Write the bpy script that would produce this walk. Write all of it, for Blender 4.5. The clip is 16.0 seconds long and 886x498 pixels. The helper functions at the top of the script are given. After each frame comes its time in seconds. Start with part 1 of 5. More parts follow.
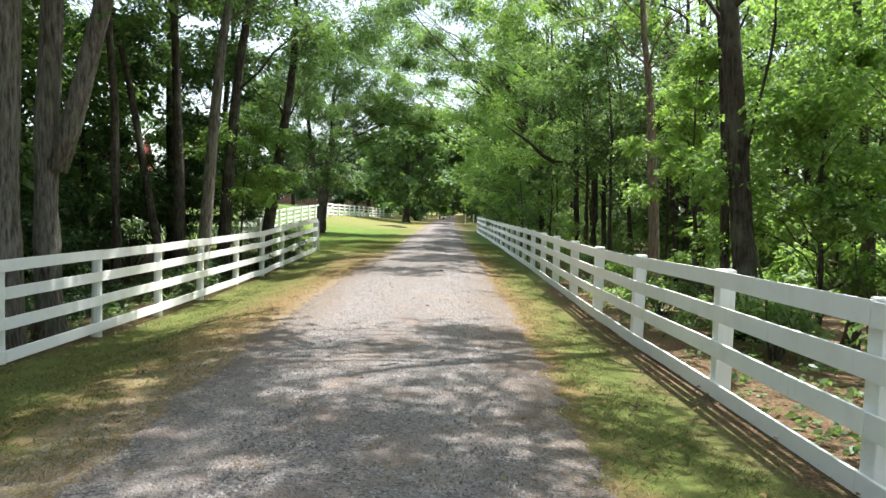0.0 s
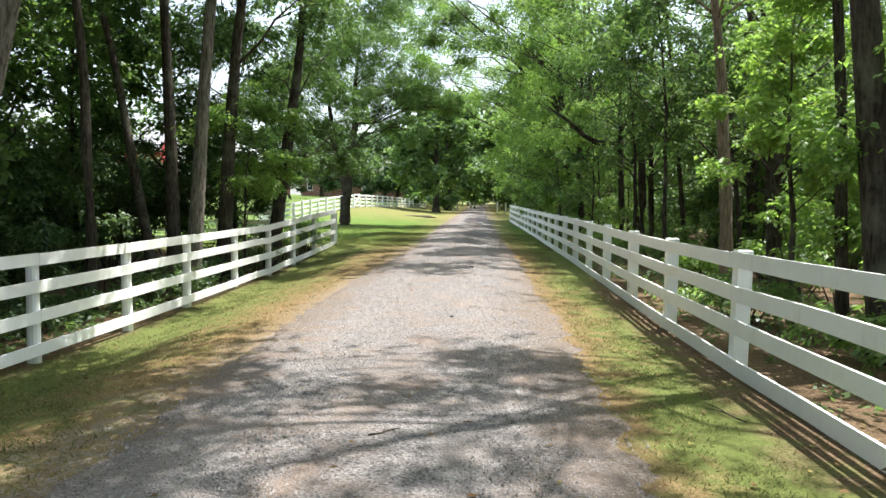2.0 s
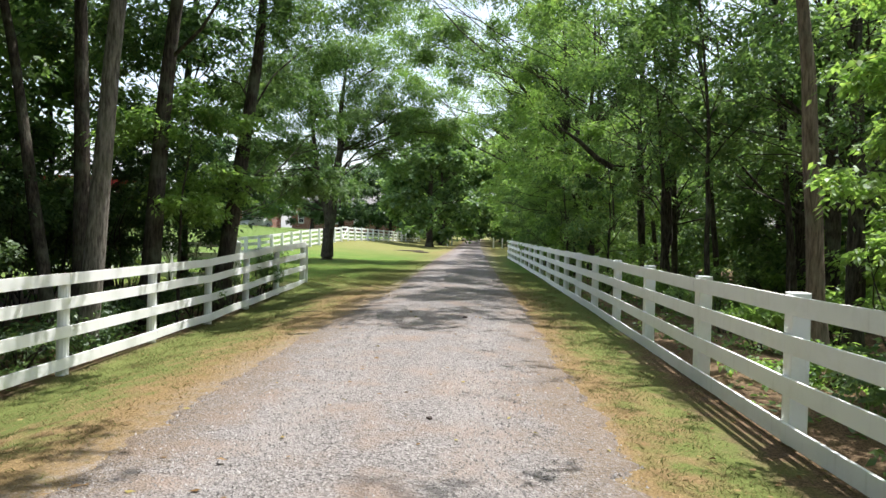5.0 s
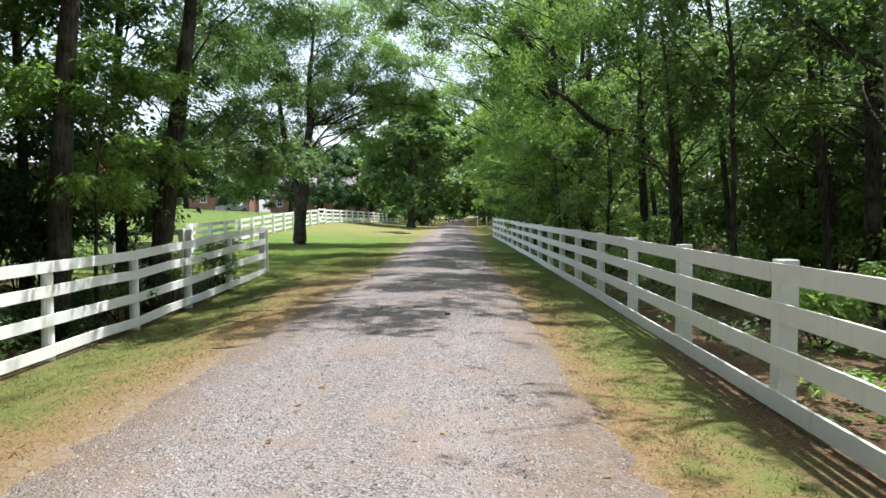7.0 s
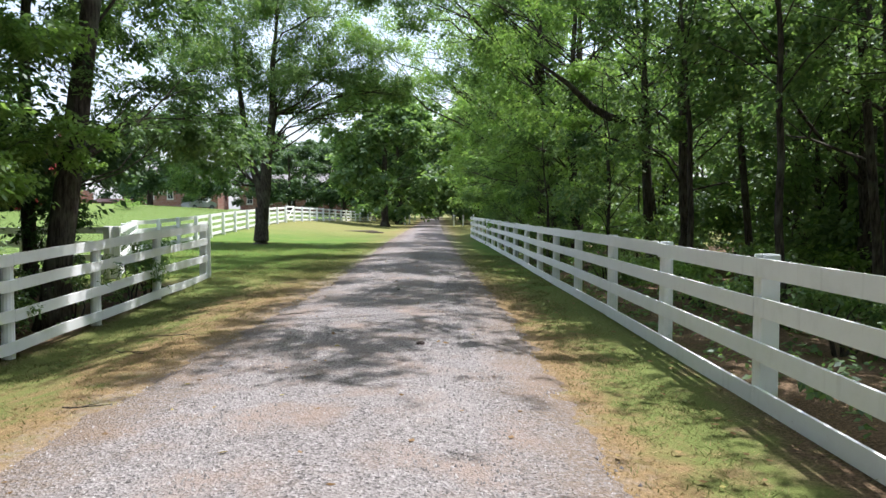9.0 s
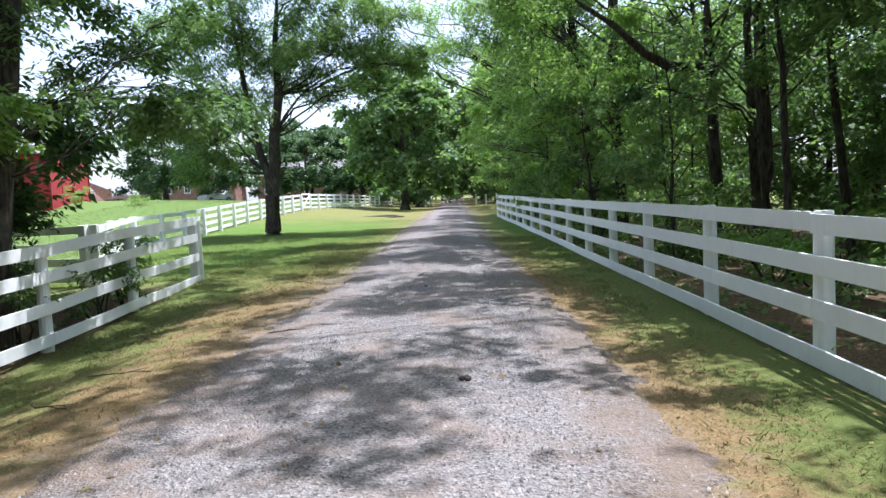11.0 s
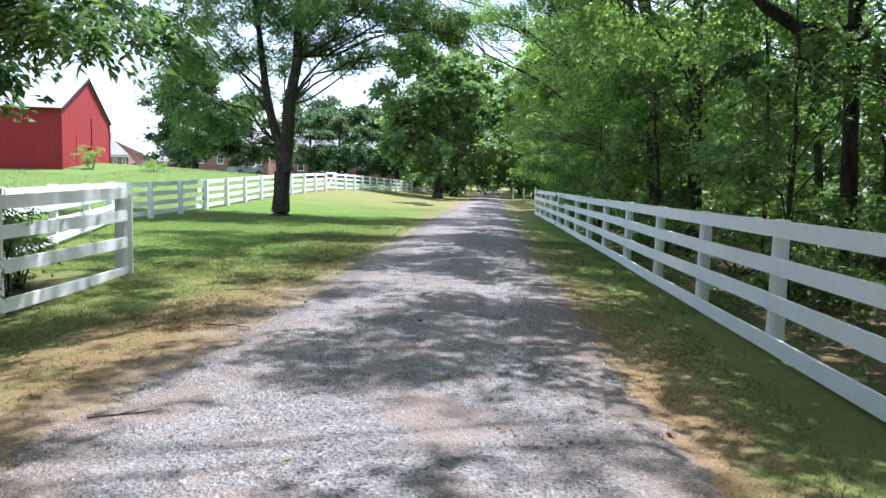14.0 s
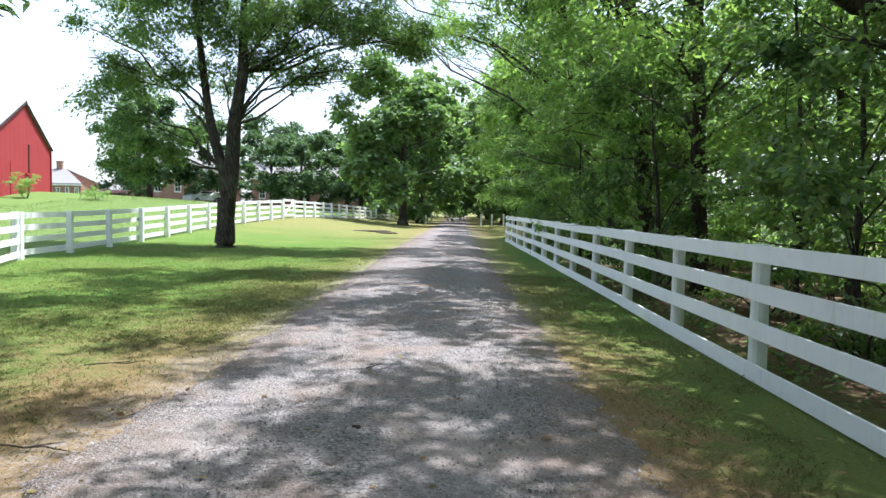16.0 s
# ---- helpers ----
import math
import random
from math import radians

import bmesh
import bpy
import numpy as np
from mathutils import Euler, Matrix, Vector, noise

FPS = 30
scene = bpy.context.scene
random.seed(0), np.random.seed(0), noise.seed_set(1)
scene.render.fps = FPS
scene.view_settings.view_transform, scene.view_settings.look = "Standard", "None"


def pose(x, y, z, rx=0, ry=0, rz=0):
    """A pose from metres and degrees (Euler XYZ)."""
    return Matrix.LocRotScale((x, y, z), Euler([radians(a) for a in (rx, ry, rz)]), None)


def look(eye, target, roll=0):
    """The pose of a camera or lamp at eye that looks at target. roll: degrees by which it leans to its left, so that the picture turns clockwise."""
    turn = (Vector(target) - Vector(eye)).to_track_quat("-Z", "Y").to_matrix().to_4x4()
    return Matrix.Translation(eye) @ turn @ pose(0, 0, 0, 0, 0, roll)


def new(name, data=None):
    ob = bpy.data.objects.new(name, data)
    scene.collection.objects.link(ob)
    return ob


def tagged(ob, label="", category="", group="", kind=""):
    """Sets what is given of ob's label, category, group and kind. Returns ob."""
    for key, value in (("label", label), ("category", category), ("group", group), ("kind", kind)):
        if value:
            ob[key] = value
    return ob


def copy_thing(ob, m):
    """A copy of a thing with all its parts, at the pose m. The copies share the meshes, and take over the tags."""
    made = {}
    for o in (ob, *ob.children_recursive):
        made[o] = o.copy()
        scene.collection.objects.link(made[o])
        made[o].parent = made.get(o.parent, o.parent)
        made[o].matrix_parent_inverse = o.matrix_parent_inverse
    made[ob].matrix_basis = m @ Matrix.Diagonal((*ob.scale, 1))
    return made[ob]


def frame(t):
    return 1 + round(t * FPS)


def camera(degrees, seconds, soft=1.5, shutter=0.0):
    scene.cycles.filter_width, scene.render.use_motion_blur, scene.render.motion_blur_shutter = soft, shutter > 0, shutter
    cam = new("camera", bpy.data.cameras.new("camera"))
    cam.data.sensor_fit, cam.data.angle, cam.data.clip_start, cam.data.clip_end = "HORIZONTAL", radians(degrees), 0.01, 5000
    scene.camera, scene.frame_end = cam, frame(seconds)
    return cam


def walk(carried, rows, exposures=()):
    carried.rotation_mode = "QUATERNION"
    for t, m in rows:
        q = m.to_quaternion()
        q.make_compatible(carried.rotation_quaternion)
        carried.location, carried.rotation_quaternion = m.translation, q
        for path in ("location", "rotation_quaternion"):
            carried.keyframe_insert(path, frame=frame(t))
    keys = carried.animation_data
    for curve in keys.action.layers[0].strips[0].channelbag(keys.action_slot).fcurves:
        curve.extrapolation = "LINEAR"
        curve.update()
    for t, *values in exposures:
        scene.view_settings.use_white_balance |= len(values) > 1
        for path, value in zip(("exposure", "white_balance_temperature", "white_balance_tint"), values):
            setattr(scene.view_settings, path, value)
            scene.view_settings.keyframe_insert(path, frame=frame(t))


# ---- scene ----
cam = camera(64.7, 16.0, soft=1.5)
METRES, EYE, TILT, LEAN, TURN = 20.5, 1.5, 0.0, 0.0, 0.7
ROWS = [
    (0.0, 0.0, 0.0, 0.0, 0.09, -3.33, -1.54),
    (0.5, 0.0027, 0.033, -0.0022, 4.16, -2.98, -1.91),
    (1.0, -0.0029, 0.0614, -0.0036, 6.18, -3.78, 0.29),
    (1.5, -0.0022, 0.0928, -0.0043, 4.77, -5.72, 1.59),
    (2.0, 0.0031, 0.1248, -0.0031, 2.66, -4.22, -0.44),
    (2.5, -0.0004, 0.1563, -0.0036, 0.08, -5.04, -3.41),
    (3.0, 0.0021, 0.189, -0.005, 1.15, -2.96, 0.08),
    (5.5, 0.0028, 0.3391, -0.0082, 2.36, -0.93, -1.38),
    (6.0, 0.0018, 0.3699, -0.0081, -0.46, -0.4, 0.38),
    (6.5, 0.0015, 0.3988, -0.0085, -1.57, -1.69, -0.27),
    (7.0, 0.0049, 0.4302, -0.0099, 0.92, -2.99, 0.49),
    (7.5, 0.0012, 0.4634, -0.0119, -0.08, -5.42, -3.92),
    (8.0, 0.0064, 0.4968, -0.0123, -1.17, -3.05, 0.31),
    (10.5, -0.0022, 0.652, -0.0148, -0.93, -3.23, -0.45),
    (11.0, -0.003, 0.6834, -0.0157, 0.53, -4.56, 2.92),
    (11.5, -0.0012, 0.7138, -0.0152, -3.92, -5.36, -2.08),
    (12.0, 0.0063, 0.7446, -0.0144, 1.4, -5.23, 0.06),
    (12.5, 0.0044, 0.7752, -0.0148, 2.09, -6.0, -2.73),
    (13.0, 0.0069, 0.8056, -0.0169, 0.69, -4.34, -1.71),
    (13.5, 0.0057, 0.8378, -0.0186, 1.49, -3.44, -0.44),
    (14.0, 0.0065, 0.8669, -0.0173, 3.63, -5.38, -1.5),
    (14.5, 0.0117, 0.8975, -0.0158, 4.95, -5.48, -1.7),
    (15.0, 0.0072, 0.9281, -0.0162, 4.92, -2.98, -2.24),
    (15.5, 0.0085, 0.9596, -0.0163, 0.41, -3.13, -0.17),
    (16.0, 0.0045, 0.9905, -0.0176, 0.9, -3.16, -0.97),
]
walk(cam, [(t, pose(0, 0, EYE, TILT, LEAN, TURN) @ pose(METRES * x, METRES * y, METRES * z, 90 + pitch, roll, yaw)) for t, x, y, z, yaw, pitch, roll in ROWS], [(0.0, 1.25, 6350, 10), (3.0, 1.16, 6350, 10), (5.5, 0.92, 6250, 12), (8.0, 0.92, 6100, 14), (10.5, 1.02, 5750, 16), (12.0, 1.13, 5450, 16), (14.0, 1.19, 5550, 15), (16.0, 1.21, 5800, 13)])

# ---- world, sun, exposure ----
SUN_DIR = Vector((0.29, 0.30, 1.0)).normalized()
world = bpy.data.worlds.new("world")
scene.world = world
world.use_nodes = True
wn = world.node_tree
sky = wn.nodes.new("ShaderNodeTexSky")
sky.sky_type = "NISHITA"
sky.sun_disc = False
sky.sun_elevation = math.asin(SUN_DIR.z)
sky.sun_rotation = math.atan2(SUN_DIR.x, SUN_DIR.y)
sky.air_density, sky.dust_density, sky.ozone_density = 1.2, 2.5, 1.0
haze = wn.nodes.new("ShaderNodeMix")
haze.data_type = "RGBA"
haze.inputs[0].default_value, haze.inputs[7].default_value = 0.45, (4.4, 4.6, 4.8, 1)
wn.links.new(sky.outputs[0], haze.inputs[6])
wn.links.new(haze.outputs[2], wn.nodes["Background"].inputs[0])
wn.nodes["Background"].inputs[1].default_value = 0.15
sun = new("sun", bpy.data.lights.new("sun", "SUN"))
sun.data.energy, sun.data.angle, sun.data.color = 5.0, radians(0.55), (1.0, 0.962, 0.90)
sun.matrix_world = look(SUN_DIR * 60, (0, 0, 0))


# ---- materials ----
class Mat:
    """A node material with a Principled shader and a few shorthands."""

    def __init__(self, name, rough=0.8, spec=0.3):
        self.mat = bpy.data.materials.new(name)
        self.mat.use_nodes = True
        self.t = self.mat.node_tree
        self.bsdf = self.t.nodes["Principled BSDF"]
        self.bsdf.inputs["Roughness"].default_value = rough
        self.bsdf.inputs["Specular IOR Level"].default_value = spec

    def node(self, kind, **values):
        n = self.t.nodes.new("ShaderNode" + kind)
        for k, v in values.items():
            n.inputs[k].default_value = v
        return n

    def link(self, a, b):
        self.t.links.new(a, b)

    def coords(self, scale=(1, 1, 1), world=True):
        src = self.node("NewGeometry").outputs["Position"] if world else self.node("TexCoord").outputs["Object"]
        m = self.node("Mapping")
        m.inputs["Scale"].default_value = scale
        self.link(src, m.inputs["Vector"])
        return m.outputs[0]

    def noise(self, vec, scale, detail=4.0, rough=0.6):
        n = self.node("TexNoise", Scale=scale, Detail=detail, Roughness=rough)
        self.link(vec, n.inputs["Vector"])
        return n.outputs["Fac"]

    def ramp(self, fac, *stops):
        n = self.t.nodes.new("ShaderNodeValToRGB")
        e = n.color_ramp.elements
        while len(e) < len(stops):
            e.new(0.5)
        for el, (p, c) in zip(e, stops):
            el.position = p
            el.color = (c, c, c, 1) if isinstance(c, (int, float)) else (*c, 1)
        self.link(fac, n.inputs[0])
        return n.outputs[0]

    def mix(self, fac, a, b, mode="MIX"):
        n = self.t.nodes.new("ShaderNodeMix")
        n.data_type, n.blend_type = "RGBA", mode
        for sock, v in ((n.inputs[0], fac), (n.inputs[6], a), (n.inputs[7], b)):
            if isinstance(v, (int, float)):
                sock.default_value = v
            elif isinstance(v, tuple):
                sock.default_value = (*v, 1)
            else:
                self.link(v, sock)
        return n.outputs[2]

    def calc(self, op, a, b=0.0):
        n = self.t.nodes.new("ShaderNodeMath")
        n.operation = op
        for sock, v in ((n.inputs[0], a), (n.inputs[1], b)):
            if isinstance(v, (int, float)):
                sock.default_value = v
            else:
                self.link(v, sock)
        return n.outputs[0]

    def bump(self, height, strength=0.5, dist=0.02):
        n = self.node("Bump", Strength=strength, Distance=dist)
        self.link(height, n.inputs["Height"])
        self.link(n.outputs[0], self.bsdf.inputs["Normal"])

    def color(self, c):
        if isinstance(c, tuple):
            self.bsdf.inputs["Base Color"].default_value = (*c, 1)
        else:
            self.link(c, self.bsdf.inputs["Base Color"])
        return self.mat


def mat_leaf(name, dark, mid, light, trans=0.42):
    k = Mat(name)
    isl = k.node("NewGeometry").outputs["Random Per Island"]
    obj = k.node("ObjectInfo").outputs["Random"]
    fac = k.calc("ADD", k.calc("MULTIPLY", isl, 0.8), k.calc("MULTIPLY", obj, 0.2))
    c = k.ramp(fac, (0.0, dark), (0.5, mid), (0.9, light), (1.0, tuple(0.5 * v + 0.5 * w for v, w in zip(light, (0.3, 0.26, 0.05)))))
    # broad patches of lighter leaf colour stand in for sunlit clumps
    big = k.noise(k.coords(), 0.75, 2.0)
    c = k.mix(k.ramp(big, (0.45, 0.0), (0.68, 0.75)), c, light)
    d, t, g = k.node("BsdfDiffuse"), k.node("BsdfTranslucent"), k.node("BsdfGlossy", Roughness=0.5)
    k.link(c, d.inputs["Color"])
    k.link(k.mix(1.0, c, (1.25, 1.35, 0.85), "MULTIPLY"), t.inputs["Color"])
    g.inputs["Color"].default_value = (0.9, 0.95, 1.0, 1)
    m1, m2 = k.node("MixShader", Fac=trans), k.node("MixShader", Fac=0.03)
    k.link(d.outputs[0], m1.inputs[1]), k.link(t.outputs[0], m1.inputs[2])
    k.link(m1.outputs[0], m2.inputs[1]), k.link(g.outputs[0], m2.inputs[2])
    k.link(m2.outputs[0], k.t.nodes["Material Output"].inputs["Surface"])
    return k.mat


def mat_bark(name, dark, light):
    k = Mat(name, 0.92, 0.15)
    v = k.coords((1, 1, 0.16))
    ridges = k.noise(v, 26, 5, 0.65)
    patches = k.noise(k.coords(), 2.3, 4)
    c = k.mix(k.ramp(ridges, (0.36, 0.0), (0.66, 1.0)), dark, light)
    c = k.mix(k.ramp(patches, (0.5, 0.0), (0.72, 0.55)), c, (0.16, 0.17, 0.12))
    k.bump(ridges, 0.9, 0.03)
    return k.color(c)


def mat_paint():
    k = Mat("white_fence_paint", 0.55, 0.4)
    v = k.coords()
    grain = k.noise(k.coords((6, 0.7, 14)), 9, 5)
    stain = k.noise(v, 3.1, 6, 0.7)
    c = k.mix(k.ramp(stain, (0.48, 0.0), (0.78, 0.45)), (0.88, 0.885, 0.875), (0.66, 0.66, 0.62))
    runs = k.noise(k.coords((9, 9, 0.9)), 1.4, 4, 0.6)
    c = k.mix(k.ramp(runs, (0.58, 0.0), (0.78, 0.35)), c, (0.52, 0.51, 0.46))
    chips = k.noise(v, 26, 3, 0.75)
    c = k.mix(k.ramp(chips, (0.735, 0.0), (0.76, 0.75)), c, (0.30, 0.26, 0.21))
    c = k.mix(k.calc("MULTIPLY", k.node("ObjectInfo").outputs["Random"], 0.14), c, (0.6, 0.6, 0.56))
    k.bump(grain, 0.25, 0.004)
    return k.color(c)


def mat_ground():
    """Lawn with dry edges, bare earth by the fences, leaf litter in the woods."""
    k = Mat("grass_and_earth", 0.95, 0.1)
    v = k.coords()
    sep = k.node("SeparateXYZ")
    k.link(k.node("NewGeometry").outputs["Position"], sep.inputs[0])
    x, y = sep.outputs[0], sep.outputs[1]
    fine, mid, big = k.noise(v, 38, 5, 0.7), k.noise(v, 3.2, 5), k.noise(v, 0.42, 3)
    grass = k.mix(k.ramp(fine, (0.3, 0.0), (0.7, 1.0)), (0.048, 0.098, 0.016), (0.115, 0.205, 0.036))
    grass = k.mix(k.ramp(big, (0.42, 0.0), (0.7, 0.5)), grass, (0.17, 0.19, 0.05))
    dry = k.mix(k.ramp(fine, (0.3, 0.0), (0.7, 1.0)), (0.13, 0.085, 0.042), (0.30, 0.20, 0.105))
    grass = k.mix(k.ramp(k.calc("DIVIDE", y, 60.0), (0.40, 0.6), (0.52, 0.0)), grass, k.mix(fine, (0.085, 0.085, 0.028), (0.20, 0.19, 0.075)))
    grass = k.mix(k.calc("MULTIPLY", k.ramp(k.calc("DIVIDE", y, 100.0), (0.47, 0.0), (0.62, 0.75)), k.ramp(mid, (0.3, 0.5), (0.6, 1.0))), grass, k.mix(fine, (0.15, 0.13, 0.05), (0.26, 0.205, 0.09)))
    # dry strip beside the drive
    off = k.calc("ABSOLUTE", k.calc("ADD", x, 0.95))
    near = k.calc("SUBTRACT", 1.0, k.calc("MULTIPLY", k.calc("SUBTRACT", off, 1.7), 0.52))
    near = k.calc("SUBTRACT", near, k.calc("MULTIPLY", k.calc("MAXIMUM", k.calc("SUBTRACT", x, 1.0), 0.0), 0.45))
    near = k.calc("ADD", near, k.calc("MULTIPLY", k.calc("SUBTRACT", mid, 0.5), 2.4))
    near = k.calc("ADD", near, k.calc("MULTIPLY", k.calc("SUBTRACT", big, 0.5), 1.2))
    near = k.calc("SUBTRACT", near, k.ramp(k.calc("DIVIDE", y, 20.0), (0.3, 0.42), (0.52, 0.0)))
    south = k.ramp(k.calc("DIVIDE", y, 60.0), (0.42, 1.0), (0.5, 0.4))
    c = k.mix(k.calc("MULTIPLY", k.ramp(near, (0.1, 0.0), (0.75, 0.9)), south), grass, dry)
    spill = k.calc("ADD", k.calc("SUBTRACT", 2.05, off), k.calc("MULTIPLY", k.calc("SUBTRACT", k.noise(v, 1.7, 6, 0.7), 0.5), 1.8))
    grit = k.mix(k.ramp(k.noise(v, 55, 3, 0.7), (0.35, 0.0), (0.65, 1.0)), (0.12, 0.10, 0.085), (0.36, 0.32, 0.29))
    c = k.mix(k.calc("MULTIPLY", k.ramp(spill, (0.0, 0.0), (0.6, 0.9)), k.ramp(k.noise(v, 14, 4, 0.75), (0.4, 0.1), (0.6, 1.0))), c, grit)
    # earth and leaf litter beyond the fences
    litter = k.mix(k.ramp(fine, (0.35, 0.0), (0.65, 1.0)), (0.045, 0.031, 0.018), (0.22, 0.15, 0.092))
    woods = k.calc("ADD", k.calc("SUBTRACT", k.calc("SUBTRACT", x, 1.85), k.ramp(k.calc("DIVIDE", y, 60.0), (0.26, 0.0), (0.34, 0.7))), k.calc("MULTIPLY", k.calc("SUBTRACT", mid, 0.5), 1.3))
    c = k.mix(k.calc("MULTIPLY", k.ramp(woods, (0.0, 0.0), (0.5, 1.0)), k.ramp(k.calc("DIVIDE", y, 60.0), (0.86, 1.0), (0.92, 0.15))), c, litter)
    west = k.calc("ADD", k.calc("SUBTRACT", -5.25, x), k.calc("MULTIPLY", k.calc("SUBTRACT", mid, 0.5), 0.8))
    inwood = k.ramp(k.calc("DIVIDE", y, 60.0), (0.43, 1.0), (0.46, 0.0))
    c = k.mix(k.calc("MULTIPLY", k.ramp(west, (0.0, 0.0), (0.4, 1.0)), inwood), c, litter)
    field = k.ramp(k.calc("ADD", k.calc("MULTIPLY", x, -0.02), k.calc("MULTIPLY", mid, 0.01)), (0.245, 0.0), (0.25, 1.0))
    c = k.mix(k.calc("MULTIPLY", field, k.ramp(k.calc("DIVIDE", y, 60.0), (0.46, 0.0), (0.5, 1.0))), c, k.mix(mid, (0.085, 0.14, 0.035), (0.145, 0.20, 0.055)))
    k.bump(fine, 0.7, 0.03)
    return k.color(c)


def mat_gravel():
    k = Mat("pale_limestone_gravel", 0.9, 0.2)
    v = k.coords()
    vor = k.node("TexVoronoi", Scale=58.0)
    k.link(v, vor.inputs["Vector"])
    sep = k.node("SeparateColor")
    k.link(vor.outputs["Color"], sep.inputs[0])
    c = k.ramp(sep.outputs[0], (0.0, (0.085, 0.078, 0.077)), (0.25, (0.24, 0.22, 0.211)), (0.8, (0.36, 0.335, 0.322)), (1.0, (0.47, 0.445, 0.43)))
    mid, big = k.noise(v, 1.6, 5), k.noise(k.coords((1.6, 0.35, 1)), 0.8, 4)
    c = k.mix(k.ramp(mid, (0.46, 0.0), (0.66, 0.85)), c, (0.34, 0.262, 0.212))
    c = k.mix(k.ramp(big, (0.5, 0.0), (0.75, 0.6)), c, (0.39, 0.34, 0.312))
    c = k.mix(k.ramp(k.noise(v, 7, 4), (0.55, 0.0), (0.75, 0.5)), c, (0.17, 0.145, 0.125))
    sep2 = k.node("SeparateXYZ")
    k.link(k.node("NewGeometry").outputs["Position"], sep2.inputs[0])
    off = k.calc("ABSOLUTE", k.calc("ADD", sep2.outputs[0], 0.78))
    rim = k.calc("ADD", off, k.calc("MULTIPLY", k.calc("SUBTRACT", k.noise(v, 2.2, 6, 0.7), 0.5), 1.7))
    c = k.mix(k.calc("MULTIPLY", k.ramp(k.calc("DIVIDE", rim, 3.0), (0.36, 0.0), (0.56, 1.0)), k.ramp(k.noise(v, 24, 5, 0.75), (0.42, 0.25), (0.56, 0.9))), c, k.mix(k.noise(v, 30, 5, 0.7), (0.15, 0.105, 0.07), (0.32, 0.25, 0.18)))
    track = k.calc("ABSOLUTE", k.calc("SUBTRACT", off, 0.78))
    c = k.mix(k.calc("MULTIPLY", k.ramp(track, (0.1, 0.35), (0.4, 0.0)), k.ramp(big, (0.35, 0.2), (0.6, 1.0))), c, (0.41, 0.385, 0.37))
    h = k.calc("ADD", vor.outputs["Distance"], k.calc("MULTIPLY", k.noise(v, 60, 4), 1.2))
    c = k.mix(1.0, c, (0.71, 0.70, 0.70), "MULTIPLY")
    k.bump(h, 0.85, 0.018)
    return k.color(c)


def mat_stone():
    k = Mat("loose_gravel_stone", 0.85, 0.25)
    isl = k.node("NewGeometry").outputs["Random Per Island"]
    return k.color(k.ramp(isl, (0.0, (0.085, 0.078, 0.075)), (0.35, (0.16, 0.148, 0.142)), (0.7, (0.25, 0.234, 0.225)), (1.0, (0.36, 0.34, 0.325))))


def mat_blade(name, a, b, dry):
    k = Mat(name, 0.8, 0.2)
    isl = k.node("NewGeometry").outputs["Random Per Island"]
    c = k.ramp(isl, (0.0, a), (0.7, b), (1.0, dry))
    d, t, m = k.node("BsdfDiffuse"), k.node("BsdfTranslucent"), k.node("MixShader", Fac=0.35)
    k.link(c, d.inputs[0]), k.link(c, t.inputs[0])
    k.link(d.outputs[0], m.inputs[1]), k.link(t.outputs[0], m.inputs[2])
    k.link(m.outputs[0], k.t.nodes["Material Output"].inputs["Surface"])
    return k.mat


def mat_boards(name, a, b, scale=(7.0, 7.0, 0.25)):
    k = Mat(name, 0.75, 0.25)
    n1 = k.noise(k.coords(scale), 2.0, 5)
    n2 = k.noise(k.coords(), 0.5, 4)
    c = k.mix(k.ramp(n1, (0.3, 0.0), (0.7, 1.0)), a, b)
    c = k.mix(k.ramp(n2, (0.5, 0.0), (0.8, 0.35)), c, tuple(0.6 * v for v in a))
    k.bump(n1, 0.3, 0.01)
    return k.color(c)


def mat_brick():
    k = Mat("red_brick", 0.9, 0.2)
    b = k.node("TexBrick", Scale=1.0)
    b.inputs["Color1"].default_value, b.inputs["Color2"].default_value = (0.30, 0.10, 0.065, 1), (0.22, 0.075, 0.05, 1)
    b.inputs["Mortar"].default_value = (0.42, 0.38, 0.34, 1)
    b.inputs["Brick Width"].default_value, b.inputs["Row Height"].default_value, b.inputs["Mortar Size"].default_value = 0.22, 0.075, 0.01
    sp, cb = k.node("SeparateXYZ"), k.node("CombineXYZ")
    k.link(k.coords(world=False), sp.inputs[0])
    k.link(k.calc("ADD", sp.outputs[0], sp.outputs[1]), cb.inputs[0]), k.link(sp.outputs[2], cb.inputs[1])
    k.link(cb.outputs[0], b.inputs["Vector"])
    n = k.noise(k.coords(), 1.5, 4)
    return k.color(k.mix(k.ramp(n, (0.4, 0.0), (0.8, 0.4)), b.outputs["Color"], (0.16, 0.07, 0.05)))


def mat_plain(name, c, rough=0.6, metal=0.0, vary=0.25):
    k = Mat(name, rough, 0.35)
    k.bsdf.inputs["Metallic"].default_value = metal
    n = k.noise(k.coords(), 5.0, 5)
    return k.color(k.mix(k.ramp(n, (0.4, 0.0), (0.75, vary)), c, tuple(0.55 * v for v in c)))


